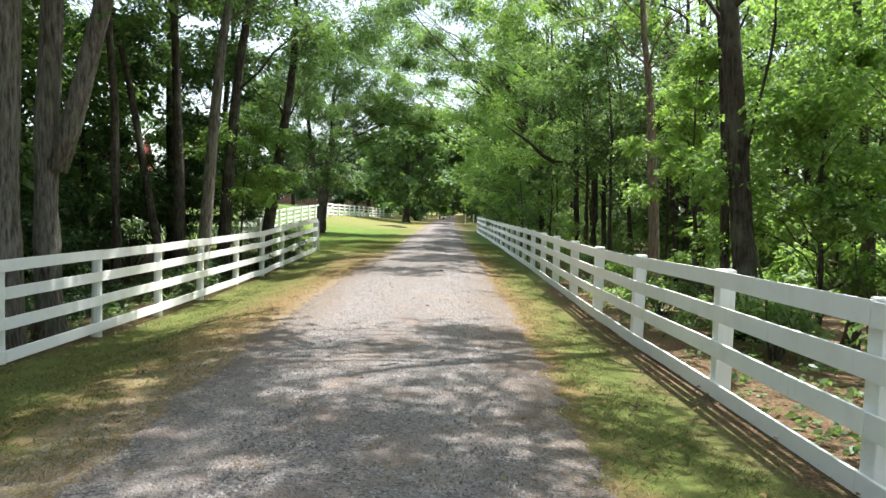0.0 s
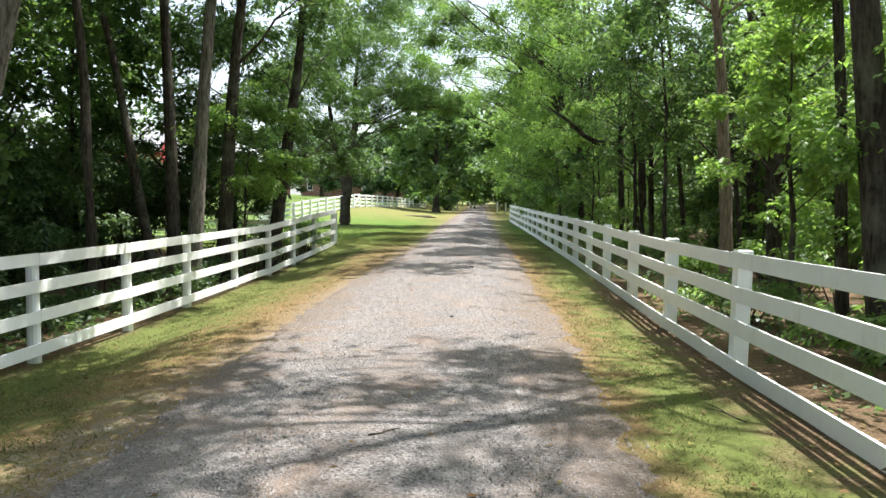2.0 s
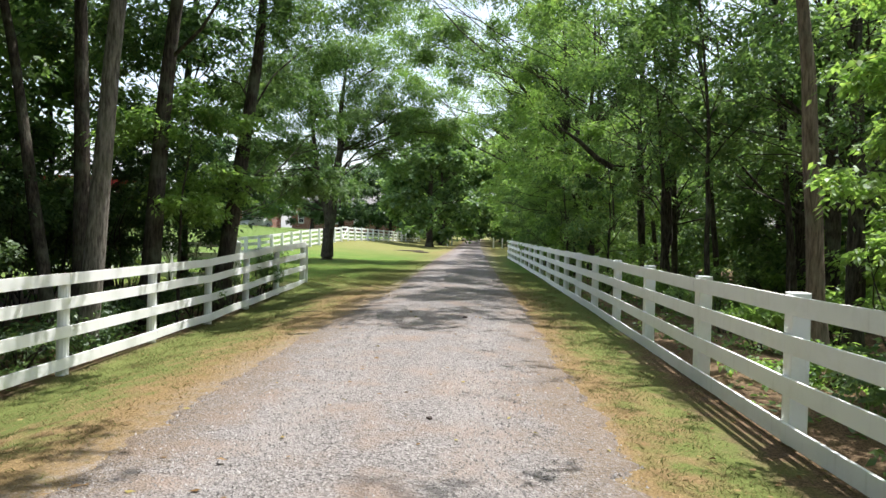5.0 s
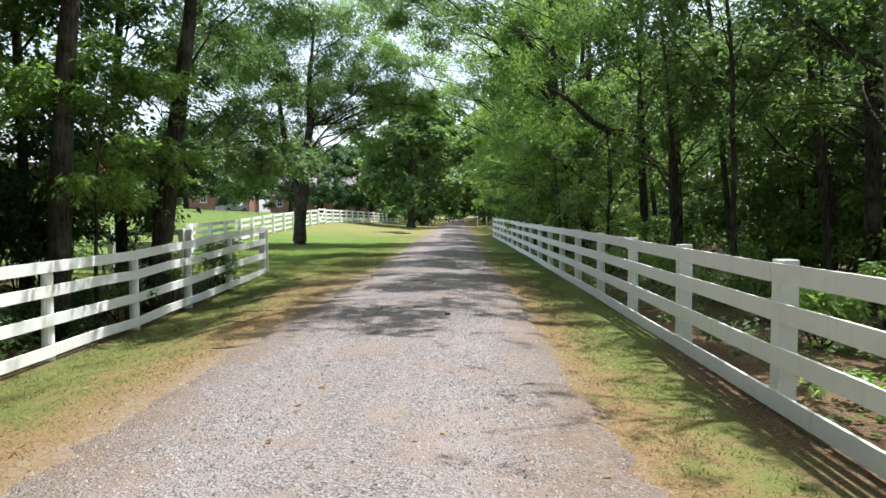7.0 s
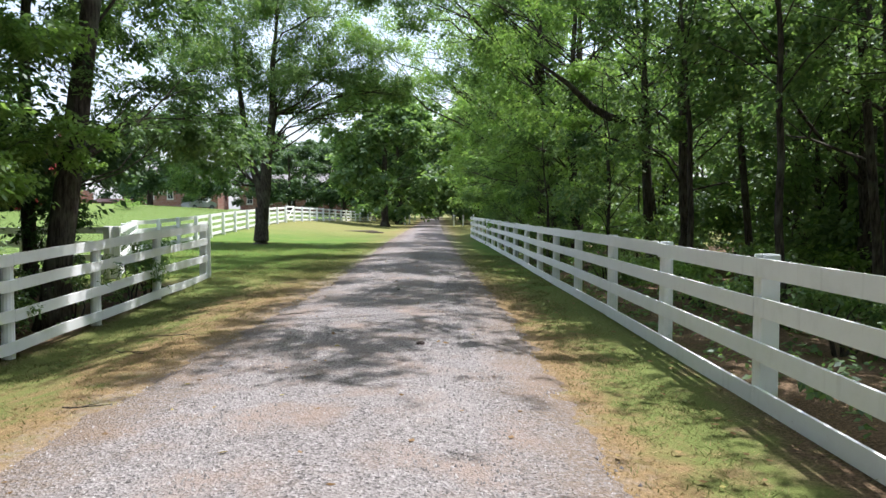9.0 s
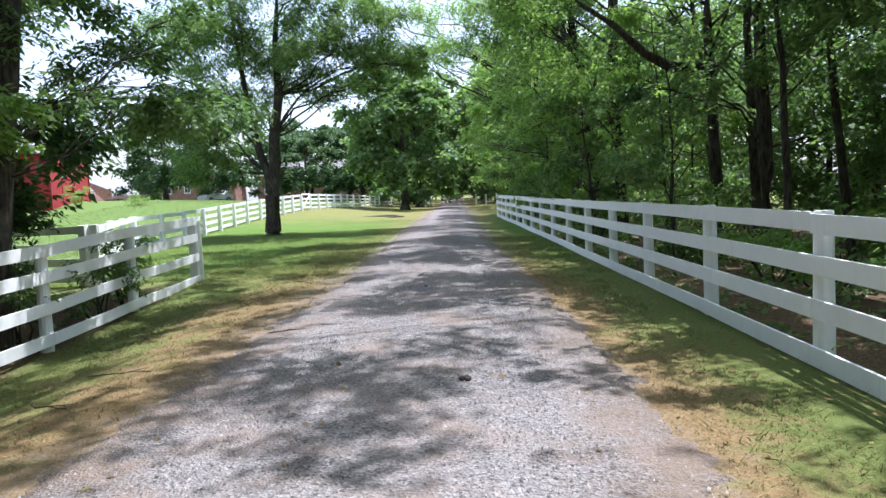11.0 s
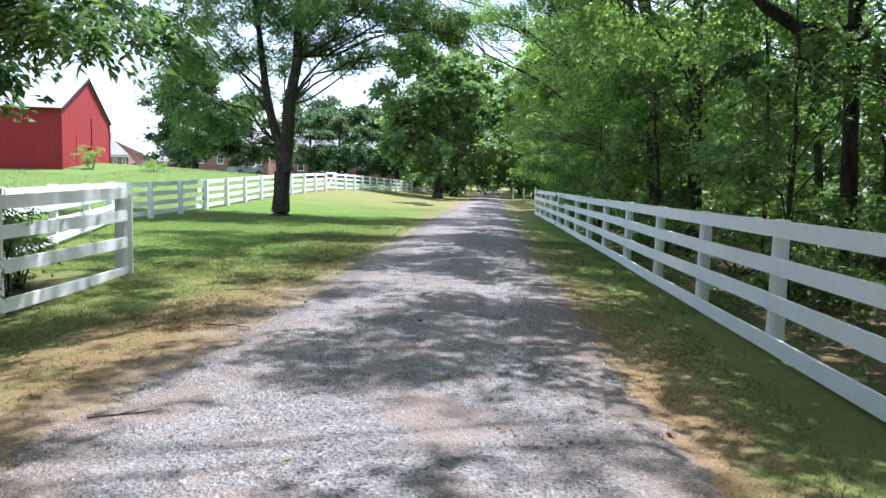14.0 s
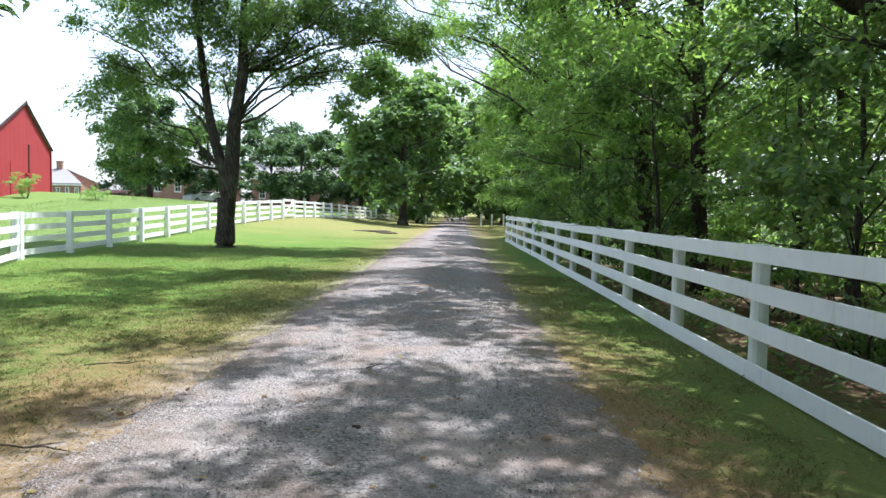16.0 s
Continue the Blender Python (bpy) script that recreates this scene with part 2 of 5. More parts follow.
WHITE = mat_paint()
GROUND, GRAVEL, STONE = mat_ground(), mat_gravel(), mat_stone()
BARK_DARK = mat_bark("dark_ridged_bark", (0.02, 0.016, 0.013), (0.095, 0.078, 0.062))
BARK_GREY = mat_bark("grey_ridged_bark", (0.06, 0.05, 0.042), (0.26, 0.235, 0.20))
BARK_TAN = mat_bark("pale_tan_bark", (0.10, 0.075, 0.055), (0.27, 0.21, 0.16))
# LEAF_BRIGHT and LEAF_DARK also put the wood's sun and shade into leaf colour.
LEAF = mat_leaf("green_leaf", (0.058, 0.11, 0.04), (0.11, 0.188, 0.064), (0.205, 0.295, 0.096), 0.52)
LEAF_BRIGHT = mat_leaf("bright_green_leaf", (0.10, 0.18, 0.05), (0.18, 0.29, 0.075), (0.30, 0.42, 0.12), 0.58)
LEAF_MAPLE = mat_leaf("maple_leaf", (0.038, 0.078, 0.03), (0.075, 0.135, 0.05), (0.15, 0.22, 0.078), 0.45)
LEAF_DARK = mat_leaf("dark_green_leaf", (0.028, 0.058, 0.024), (0.052, 0.10, 0.036), (0.10, 0.165, 0.055), 0.42)
BLADE = mat_blade("grass_blade", (0.095, 0.135, 0.032), (0.18, 0.22, 0.06), (0.33, 0.27, 0.12))
BLADE_VERGE = mat_blade("olive_verge_grass", (0.085, 0.102, 0.034), (0.155, 0.165, 0.062), (0.31, 0.245, 0.13))
BLADE_DRY = mat_blade("dry_grass_blade", (0.20, 0.15, 0.07), (0.32, 0.24, 0.12), (0.42, 0.33, 0.19))
BLADE_FIELD = mat_blade("tall_field_grass", (0.10, 0.165, 0.042), (0.16, 0.225, 0.065), (0.25, 0.26, 0.11))
FALLEN = mat_blade("fallen_leaf", (0.16, 0.10, 0.05), (0.27, 0.18, 0.10), (0.36, 0.32, 0.12))
RED = mat_boards("red_barn_boards", (0.33, 0.034, 0.034), (0.24, 0.024, 0.026))
ROOF = mat_boards("grey_metal_roof", (0.33, 0.335, 0.35), (0.27, 0.275, 0.29), (1.5, 1.5, 0.3))
SHINGLE = mat_boards("grey_shingle", (0.28, 0.27, 0.26), (0.20, 0.19, 0.185), (3, 3, 3))
BRICK = mat_brick()
TRIM = mat_plain("white_trim", (0.78, 0.78, 0.75), 0.5)
DARK = mat_plain("dark_timber", (0.035, 0.022, 0.018), 0.8)
WOOD = mat_plain("weathered_wood", (0.15, 0.12, 0.095), 0.9, 0, 0.5)
GLASS_DARK = mat_plain("window_glass", (0.02, 0.025, 0.03), 0.08, 0, 0.05)
RUBBER = mat_plain("tyre_rubber", (0.02, 0.02, 0.02), 0.8)
CAR_PAINT = mat_plain("white_car_paint", (0.75, 0.76, 0.78), 0.25, 0, 0.03)
IRON = mat_plain("dark_iron", (0.06, 0.05, 0.045), 0.5, 0.8)


# ---- geometry helpers ----
def smooth(v, a, b):
    u = np.clip((np.asarray(v, float) - a) / (b - a), 0, 1)
    return u * u * (3 - 2 * u)


def gz(x, y):
    """Height of the ground."""
    x, y = np.asarray(x, float), np.asarray(y, float)
    z = np.interp(y, [-30, 0, 4, 7, 10, 14, 20, 30, 400], [0.5, 0.0, -0.1, -0.17, -0.24, -0.27, -0.29, -0.30, -0.30])
    rise = 2.45 * smooth(y, 36, 70) * (1 - np.exp(-(np.clip(-x - 4, 0, 80) / 14) ** 1.6)) * (1 - 0.22 * smooth(y, 73, 100))
    dip = np.interp(y, [-5, 3, 8.6, 10.8, 13, 15.3, 18, 20.7, 23, 24.8, 27.4, 32], [-0.1, -0.34, -0.40, -0.42, -0.42, -0.40, -0.38, -0.35, -0.24, -0.13, 0.03, 0.0]) * smooth(-x, 2.8, 5.2)
    dip = dip + np.interp(y, [0, 6.5, 9.6, 12, 14.5, 17, 20, 28, 40, 53], [-0.05, -0.05, -0.045, -0.05, -0.04, -0.02, -0.02, -0.03, 0.0, 0.03]) * smooth(x, 1.1, 2.1)
    hollow = -0.55 * smooth(-x, 5.8, 10) * (1 - smooth(y, 20, 30)) - 0.5 * smooth(x, 3.4, 8)
    bank = 0.025 * np.sin(x * 1.7 + y * 0.6) * smooth(np.abs(x + 0.7), 2.2, 4) * (1 - smooth(np.abs(x), 5, 9))
    far = 1.2 * np.sin(x * 0.05) * np.sin(y * 0.045) * smooth(np.hypot(x, y - 40), 90, 200)
    crown = 0.05 * np.clip(1 - ((x + 0.75) / 1.9) ** 2, 0, 1)
    return z + rise + dip + hollow + bank + far + crown


def put(name, me, mat, parent=None, label="", smooth_shade=False):
    me.materials.append(mat)
    if smooth_shade:
        me.polygons.foreach_set("use_smooth", [True] * len(me.polygons))
    ob = new(name, me)
    if parent:
        ob.parent = parent
    return tagged(ob, label)


def part(name, bm, mat, parent=None, label="", smooth_shade=False):
    """Links a bmesh as one mesh object under a thing or part."""
    me = bpy.data.meshes.new(name)
    bm.to_mesh(me)
    bm.free()
    return put(name, me, mat, parent, label, smooth_shade)


def from_arrays(name, verts, faces):
    me = bpy.data.meshes.new(name)
    verts, faces = np.asarray(verts, np.float32), np.asarray(faces, np.int32)
    n, k = faces.shape
    me.vertices.add(len(verts)), me.loops.add(n * k), me.polygons.add(n)
    me.vertices.foreach_set("co", verts.ravel())
    me.loops.foreach_set("vertex_index", faces.ravel())
    me.polygons.foreach_set("loop_start", np.arange(0, n * k, k, dtype=np.int32))
    me.update(calc_edges=True)
    return me


def box(bm, size, centre, turn=None, bevel=0.0):
    g = bmesh.ops.create_cube(bm, size=1.0)
    m = Matrix.Translation(centre) @ (turn.to_4x4() if turn else Matrix()) @ Matrix.Diagonal((*size, 1))
    bmesh.ops.transform(bm, matrix=m, verts=g["verts"])
    if bevel:
        edges = list({e for v in g["verts"] for e in v.link_edges})
        bmesh.ops.bevel(bm, geom=edges, offset=bevel, segments=1, affect="EDGES")
    return bm


def boxed(size, centre=(0, 0, 0), bevel=0.0, turn=None):
    return box(bmesh.new(), size, centre, turn, bevel)


def tube(bm, pts, radii, seg=8, rough=0.0, rng=None):
    """A tapered tube along pts."""
    rings = []
    for i, (p, r) in enumerate(zip(pts, radii)):
        d = (Vector(pts[min(i + 1, len(pts) - 1)]) - Vector(pts[max(i - 1, 0)])).normalized()
        q = d.to_track_quat("Z", "Y")
        ring = []
        for k in range(seg):
            a = 2 * math.pi * k / seg
            f = 1 + (rng.uniform(-rough, rough) if rng else 0)
            ring.append(bm.verts.new(Vector(p) + q @ Vector((math.cos(a) * r * f, math.sin(a) * r * f, 0))))
        rings.append(ring)
    for a, b in zip(rings, rings[1:]):
        for k in range(seg):
            bm.faces.new((a[k], a[(k + 1) % seg], b[(k + 1) % seg], b[k]))
    bm.faces.new(rings[-1])
    bm.faces.new(rings[0][::-1])


def thing(name, x, y, z, label, category, group="", rz=0.0):
    ob = new(name)
    ob.empty_display_size = 0.2
    ob.matrix_basis = pose(x, y, z, 0, 0, rz)
    return tagged(ob, label, category, group)


def unit(v):
    return v / np.maximum(np.linalg.norm(v, axis=1, keepdims=True), 1e-6)


def sprays(rng, pos, way, leaflets, length, size, droop=0.35, width=0.42):
    """Leaf sprays: leaflets in pairs along a drooping stalk at each place. Returns vertices and quads."""
    n = len(pos)
    up = np.tile((0.0, 0.0, 1.0), (n, 1))
    side = unit(np.cross(way, up) + rng.normal(0, 0.15, (n, 3)))
    vs = []
    for j in range(leaflets):
        f = (j // 2 + 0.5) / max(1, leaflets // 2)
        sgn = 1.0 if j % 2 else -1.0
        b = pos + way * (length * f) - up * (droop * length * f * f) + rng.normal(0, 0.12 * length, (n, 3))
        s = size * rng.uniform(0.65, 1.3, (n, 1))
        a = unit(side * sgn * rng.uniform(0.4, 1.1, (n, 1)) + way * rng.uniform(0.1, 0.9, (n, 1)) - up * rng.uniform(-0.1, 0.7, (n, 1)))
        w = unit(np.cross(a, up + rng.normal(0, 0.55, (n, 3)))) * (s * width * 0.5)
        vs.append(np.stack([b, b + a * s * 0.42 + w, b + a * s - up * s * 0.12, b + a * s * 0.42 - w], 1))
    v = np.concatenate(vs).reshape(-1, 3)
    return v, np.arange(len(v)).reshape(-1, 4)


def crown_mesh(name, rng, blobs, count, leaflets, length, size, droop=0.35, width=0.42, keep=None):
    """Leaves round a set of blobs (x, y, z, radius, flatness), thicker towards each blob's rim, with gaps between."""
    vol = np.array([b[3] ** 2 * max(b[4], 0.5) for b in blobs])
    tufts = max(2 * len(blobs), count // 42)
    b = np.array(blobs)[rng.choice(len(blobs), tufts, p=vol / vol.sum())]
    d = unit(rng.normal(0, 1, (tufts, 3)))
    r = rng.uniform(0.03, 1.0, (tufts, 1)) ** 0.42
    core = b[:, :3] + d * r * b[:, 3:4] * np.concatenate([np.ones((tufts, 2)), b[:, 4:5]], 1)
    pick = rng.integers(0, tufts, count)
    spread = np.clip(b[pick, 3:4] * 0.24, 0.12, 0.5)
    pos = core[pick] + rng.normal(0, 1, (count, 3)) * spread * np.array([1.0, 1.0, 0.55])
    d = unit(d[pick] + rng.normal(0, 0.5, (count, 3)))
    if keep is not None:
        m = keep(pos)
        pos, d = pos[m], d[m]
    way = unit(np.concatenate([d[:, :2] + rng.normal(0, 0.5, (len(d), 2)), rng.normal(-0.1, 0.3, (len(d), 1))], 1))
    v, f = sprays(rng, pos, way, leaflets, length, size, droop, width)
    return from_arrays(name, v, f)


# ---- ground and drive ----
def build_ground():
    def axis(lo, hi, fine_lo, fine_hi, step):
        core = np.arange(fine_lo, fine_hi, step)
        a = fine_lo - np.cumsum(step * 1.28 ** np.arange(60))
        b = fine_hi + np.cumsum(step * 1.28 ** np.arange(60)) - step
        return np.concatenate([a[a > lo][::-1], core, b[b < hi]])
    xs, ys = axis(-1500, 1500, -16, 9, 0.3), axis(-400, 2500, -6, 75, 0.45)
    gx, gy = np.meshgrid(xs, ys)
    v = np.stack([gx, gy, gz(gx, gy)], -1).reshape(-1, 3)
    nx = len(xs)
    i = (np.arange(len(ys) - 1)[:, None] * nx + np.arange(nx - 1)[None]).ravel()
    me = from_arrays("ground", v, np.stack([i, i + 1, i + nx + 1, i + nx], 1))
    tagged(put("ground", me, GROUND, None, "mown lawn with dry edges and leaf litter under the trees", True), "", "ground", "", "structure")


def road_edges(y):
    """Left and right edge of the drive at y."""
    l = np.interp(y, [-12, 4, 8, 12, 16, 21, 26, 32, 46, 67, 160], [-2.1, -2.1, -2.4, -2.6, -2.65, -2.5, -2.3, -2.4, -2.65, -2.6, -2.9])
    r = np.interp(y, [-12, 4, 8, 12, 16, 21, 26, 32, 46, 67, 160], [0.95, 0.97, 1.05, 1.12, 1.0, 1.02, 0.92, 0.72, 0.52, 0.28, 0.0])
    return l, r


def build_road():
    ys = np.concatenate([np.arange(-12, 50, 0.09), np.arange(50, 160, 0.6)])
    l, r = road_edges(ys)
    wob = np.array([[noise.noise((y * 1.9, 3.1 + s, 0)) * 0.2 + noise.noise((y * 7.3, 9.2 + s, 0)) * 0.17 for y in ys] for s in (0, 5)])
    l, r = l + wob[0], r + wob[1]
    u = np.array([0, 0.03, 0.1, 0.2, 0.3, 0.4, 0.5, 0.6, 0.7, 0.8, 0.9, 0.97, 1.0])
    x = l[:, None] + (r - l)[:, None] * u[None]
    y = np.repeat(ys[:, None], len(u), 1)
    lift = np.where((u == 0) | (u == 1), -0.02, 0.022)[None]
    ruts = -0.012 * (np.exp(-((u - 0.28) / 0.08) ** 2) + np.exp(-((u - 0.75) / 0.08) ** 2))[None]
    v = np.stack([x, y, gz(x, y) + lift + ruts], -1).reshape(-1, 3)
    n = len(u)
    i = (np.arange(len(ys) - 1)[:, None] * n + np.arange(n - 1)[None]).ravel()
    me = from_arrays("road", v, np.stack([i, i + 1, i + n + 1, i + n], 1))
    tagged(put("road", me, GRAVEL, None, "pale limestone gravel drive with two worn wheel tracks", True), "", "road", "", "structure")


build_ground()
build_road()


# ---- fences ----
def build_fence(label, line, pitch, side, round_posts, high=1.20, group="white board fences", heights=(0.16, 0.485, 0.80, 1.12), wide=0.15, jitter=0.012, base=None, seed=1, post_drop=0.0):
    """A four-board fence along a polyline; side +1 or -1 puts the boards to the right or left of the way along it."""
    rng = random.Random(seed)
    pts, dist = [Vector((*p, 0)) for p in line], [0.0]
    for a, b in zip(pts, pts[1:]):
        dist.append(dist[-1] + (b - a).length)

    def at(s):
        for a, b, d0, d1 in zip(pts, pts[1:], dist, dist[1:]):
            if s <= d1 + 1e-6:
                return a.lerp(b, (s - d0) / (d1 - d0))
        return pts[-1]

    n = len(line) - 1 if pitch is None else max(1, round(dist[-1] / pitch))
    posts = []
    for i in range(n + 1):
        p = pts[i] if pitch is None else at(dist[-1] * i / n)
        posts.append(Vector((p.x, p.y, float(base(p.y) if base else gz(p.x, p.y)))))
    root = thing("board_fence", *posts[0], label, "fence", group)
    inv = root.matrix_basis.inverted()
    heights = [h * high / 1.2 for h in heights]
    high -= post_drop
    kinds = []
    for k in range(2):
        if k:
            bm = bmesh.new()
            tube(bm, [(0, 0, -0.3), (0, 0, 0.2), (0, 0, 0.7), (0, 0, high - 0.012), (0, 0, high + 0.006)], [wide * 0.54, wide * 0.53, wide * 0.5, wide * 0.49, wide * 0.43], 12, 0.02, rng)
        else:
            bm = boxed((wide, wide, high + 0.32), (0, 0, high / 2 - 0.145), 0.008)
        pm = bpy.data.meshes.new("post")
        bm.to_mesh(pm)
        bm.free()
        pm.materials.append(WHITE)
        kinds.append(pm)
    for i, p in enumerate(posts):
        d = posts[min(i + 1, n)] - posts[max(i - 1, 0)]
        ob = new("post", kinds[bool(round_posts(p.y))])
        ob.parent = root
        ob.matrix_basis = inv @ pose(p.x + rng.uniform(-jitter, jitter), p.y, p.z, rng.uniform(-0.8, 0.8), rng.uniform(-0.8, 0.8), math.degrees(math.atan2(-d.x, d.y)) + rng.uniform(-2, 2))
    for row, h in enumerate(heights):
        i = 0
        first = 1 if row % 2 else 2
        while i < n:
            j = min(n, i + (first if i == 0 else 2))
            a, b = posts[i], posts[j]
            bm = bmesh.new()
            L = (b - a).xy.length
            k = max(2, (j - i) * 2)
            rings = []
            for s in range(k + 1):
                f = s / k
                q = a.lerp(b, f)
                mid = posts[i + 1] if j - i == 2 and s == k // 2 else None
                z = (mid.z if mid else q.z) - a.z
                hh = 0.15 / 2
                rings.append([bm.verts.new(c) for c in ((-0.014, f * (L - 0.006) + 0.003, z - hh), (0.014, f * (L - 0.006) + 0.003, z - hh), (0.014, f * (L - 0.006) + 0.003, z + hh), (-0.014, f * (L - 0.006) + 0.003, z + hh))])
            for r0, r1 in zip(rings, rings[1:]):
                for c in range(4):
                    bm.faces.new((r0[c], r0[(c + 1) % 4], r1[(c + 1) % 4], r1[c]))
            bm.faces.new(rings[0][::-1]), bm.faces.new(rings[-1])
            bmesh.ops.recalc_face_normals(bm, faces=bm.faces)
            ob = part("board", bm, WHITE, root)
            d = b - a
            yaw = math.atan2(-d.x, d.y)
            off = Matrix.Rotation(yaw, 3, "Z") @ Vector((side * (wide * 0.5 + 0.02), 0, 0))
            ob.matrix_basis = inv @ pose(a.x + off.x, a.y + off.y, a.z + h + rng.uniform(-0.008, 0.008), 0, 0, math.degrees(yaw))
            i = j
    return root, posts


right_y = [1.6, 4.1, 6.57, 9.63, 12.1, 14.43, 16.97, 19.44, 21.85, 24.4, 26.57, 28.85, 31.3] + [33.7 + 2.424 * i for i in range(9)]
right_line = [(float(np.interp(y, [1, 9.6, 12, 14.4, 19.4, 24.4, 26.6, 31, 42, 53.2], [2.56, 2.59, 2.56, 2.54, 2.56, 2.545, 2.50, 2.46, 2.25, 1.97])), y) for y in right_y]
left_line = [(-5.36, 27.3), (-5.46, 24.9), (-5.53, 22.65), (-5.56, 20.4), (-5.57, 17.95), (-5.57, 15.4), (-5.57, 13.2), (-5.575, 10.9), (-5.58, 8.5), (-5.585, 6.1), (-5.59, 3.7)]
west_line = [(-14.0, 28.6), (-10.6, 28.1), (-7.65, 27.62)]
near_line = [(-7.5, 27.7), (-9.5, 32.8), (-11.35, 37.5)]
back_line = [(-11.4, 37.75), (-11.9, 52.0), (-11.6, 64.6)]
far_line = [(-11.55, 67.4), (-10.6, 80.0), (-8.4, 104.0)]
build_fence("long white four-board fence along the wood beside the drive", right_line, None, -1, lambda y: y > 19, heights=(0.09, 0.46, 0.80, 1.12), jitter=0.004, base=lambda y: np.interp(y, [1.6, 4.1, 6.6, 9.6, 12.1, 14.4, 19.4, 24.4, 28.9, 40, 53], [-0.13, -0.17, -0.215, -0.276, -0.303, -0.31, -0.308, -0.312, -0.325, -0.30, -0.26]), seed=3)
left_fence, left_posts = build_fence("white four-board fence ending in the open lawn, streaked paint", left_line, None, -1, lambda y: y < 26, high=1.32, heights=(0.10, 0.475, 0.82, 1.12), jitter=0.003, base=lambda y: np.interp(y, [3.7, 8.5, 13.2, 20.4, 22.65, 24.9, 27.3], [-0.55, -0.59, -0.615, -0.60, -0.52, -0.41, -0.33]), seed=5, post_drop=0.04)
ob = part("end_board", boxed((0.11, 0.028, 1.22), (0, 0, 0.6), 0.004), WHITE, left_fence)
ob.matrix_basis = Matrix.Translation((0.1, 0.02, 0.0))
build_fence("white four-board fence round the grassy field, posts on the lawn side", back_line, 2.4, -1, lambda y: False, seed=7)
build_fence("short white four-board fence behind the walnut tree", west_line, 2.55, -1, lambda y: False, seed=8)
build_fence("shaded white four-board fence slanting off round the field", near_line, 3.4, 1, lambda y: False, seed=6)
build_fence("white four-board paddock fence running on past the gate", far_line, 2.4, -1, lambda y: False, seed=9)


# ---- trees ----
def limb_path(rng, a, b, n=5, bend=0.12):
    """A limb from a to b that bows one way and wavers a little."""
    a, b = Vector(a), Vector(b)
    L = (b - a).length
    bow = Vector((rng.uniform(-1, 1), rng.uniform(-1, 1), rng.uniform(-0.2, 1.2))) * L * bend
    pts = []
    for i in range(n + 1):
        f = i / n
        waver = Vector((rng.uniform(-1, 1), rng.uniform(-1, 1), rng.uniform(-1, 1))) * L * 0.036 * (0 < i < n)
        pts.append(a.lerp(b, f) + bow * math.sin(math.pi * f) + waver)
    return pts


def build_tree(label, x, y, high, r0, crown_lo, crown_r, count, leaf=0.2, lean=(0, 0), leafmat=None, bark=None, blobs=None, nblob=9, leaflets=8, seed=1, name="tree", group="", limbs=True, squash=0.75, keep=None, width=0.54, droop=0.35, stout=1.0):
    """A tree: tapered wandering trunk, limbs to each clump of the crown, and a crown of leaf sprays."""
    rng, nr = random.Random(seed), np.random.default_rng(seed)
    root = thing(name, x, y, float(gz(x, y)) - 0.05, label, "tree", group)
    bm = bmesh.new()
    n = 9
    trunk = []
    for i in range(n + 1):
        f = i / n
        w = 0.018 * high * math.sin(f * 5 + seed) * f
        trunk.append(Vector((lean[0] * f * high + w + rng.uniform(-0.03, 0.03), lean[1] * f * high + w * 0.6 + rng.uniform(-0.03, 0.03), f * high * 0.92)))
    radii = [r0 * (1.35 if i == 0 else 1.0) * (1 - 0.82 * (i / n) ** 1.1) for i in range(n + 1)]
    trunk.insert(1, trunk[0].lerp(trunk[1], 0.25))
    radii.insert(1, r0 * 1.06)
    tube(bm, trunk, radii, 10, 0.06, rng)

    def on_trunk(z):
        for p, q, ra, rb in zip(trunk, trunk[1:], radii, radii[1:]):
            if q.z >= z:
                f = (z - p.z) / max(q.z - p.z, 1e-6)
                return p.lerp(q, f), ra + (rb - ra) * f
        return trunk[-1], radii[-1]

    if blobs is None:
        blobs = []
        for i in range(nblob):
            f = (i + rng.random()) / nblob
            z = crown_lo + (high - crown_lo) * f
            a = i * 2.4 + rng.uniform(-0.5, 0.5)
            rr = crown_r * (0.35 + 0.5 * math.sin(math.pi * min(1, 0.18 + f * 0.8))) * rng.uniform(0.6, 1.1)
            c, _ = on_trunk(z)
            s = crown_r * rng.uniform(0.36, 0.56) * (9 / nblob) ** 0.3
            blobs.append((c.x + math.cos(a) * rr, c.y + math.sin(a) * rr, z, s, squash))
    if limbs:
        for bx, by, bz, br, bs in blobs:
            z0 = max(high * 0.2, bz - rng.uniform(0.3, 0.75) * math.hypot(bx, by) - 0.2)
            p, r = on_trunk(min(z0, high * 0.8))
            path = limb_path(rng, p, (bx, by, bz), 5, 0.19)
            rl = min(r * 0.36, 0.012 + 0.009 * (path[-1] - path[0]).length) * stout
            tube(bm, path, [rl * (1 - 0.75 * i / 5) for i in range(6)], 6, 0.05, rng)
            for _ in range(3):
                e = Vector((bx, by, bz)) + Vector((rng.uniform(-1, 1), rng.uniform(-1, 1), rng.uniform(-0.6, 0.8))) * br * 0.9
                tube(bm, limb_path(rng, path[rng.randint(2, 4)], e, 3, 0.1), [rl * 0.4, rl * 0.3, rl * 0.2, rl * 0.08], 5)
    part("trunk", bm, bark or BARK_DARK, root, "", True)
    if count:
        off = Vector((x, y, float(gz(x, y))))
        k = (lambda p: keep(p + np.array(off))) if keep else None
        me = crown_mesh("crown", nr, blobs, count, leaflets, leaf * 2.2, leaf, droop, width, k)
        put("crown", me, leafmat or LEAF, root)
    return root


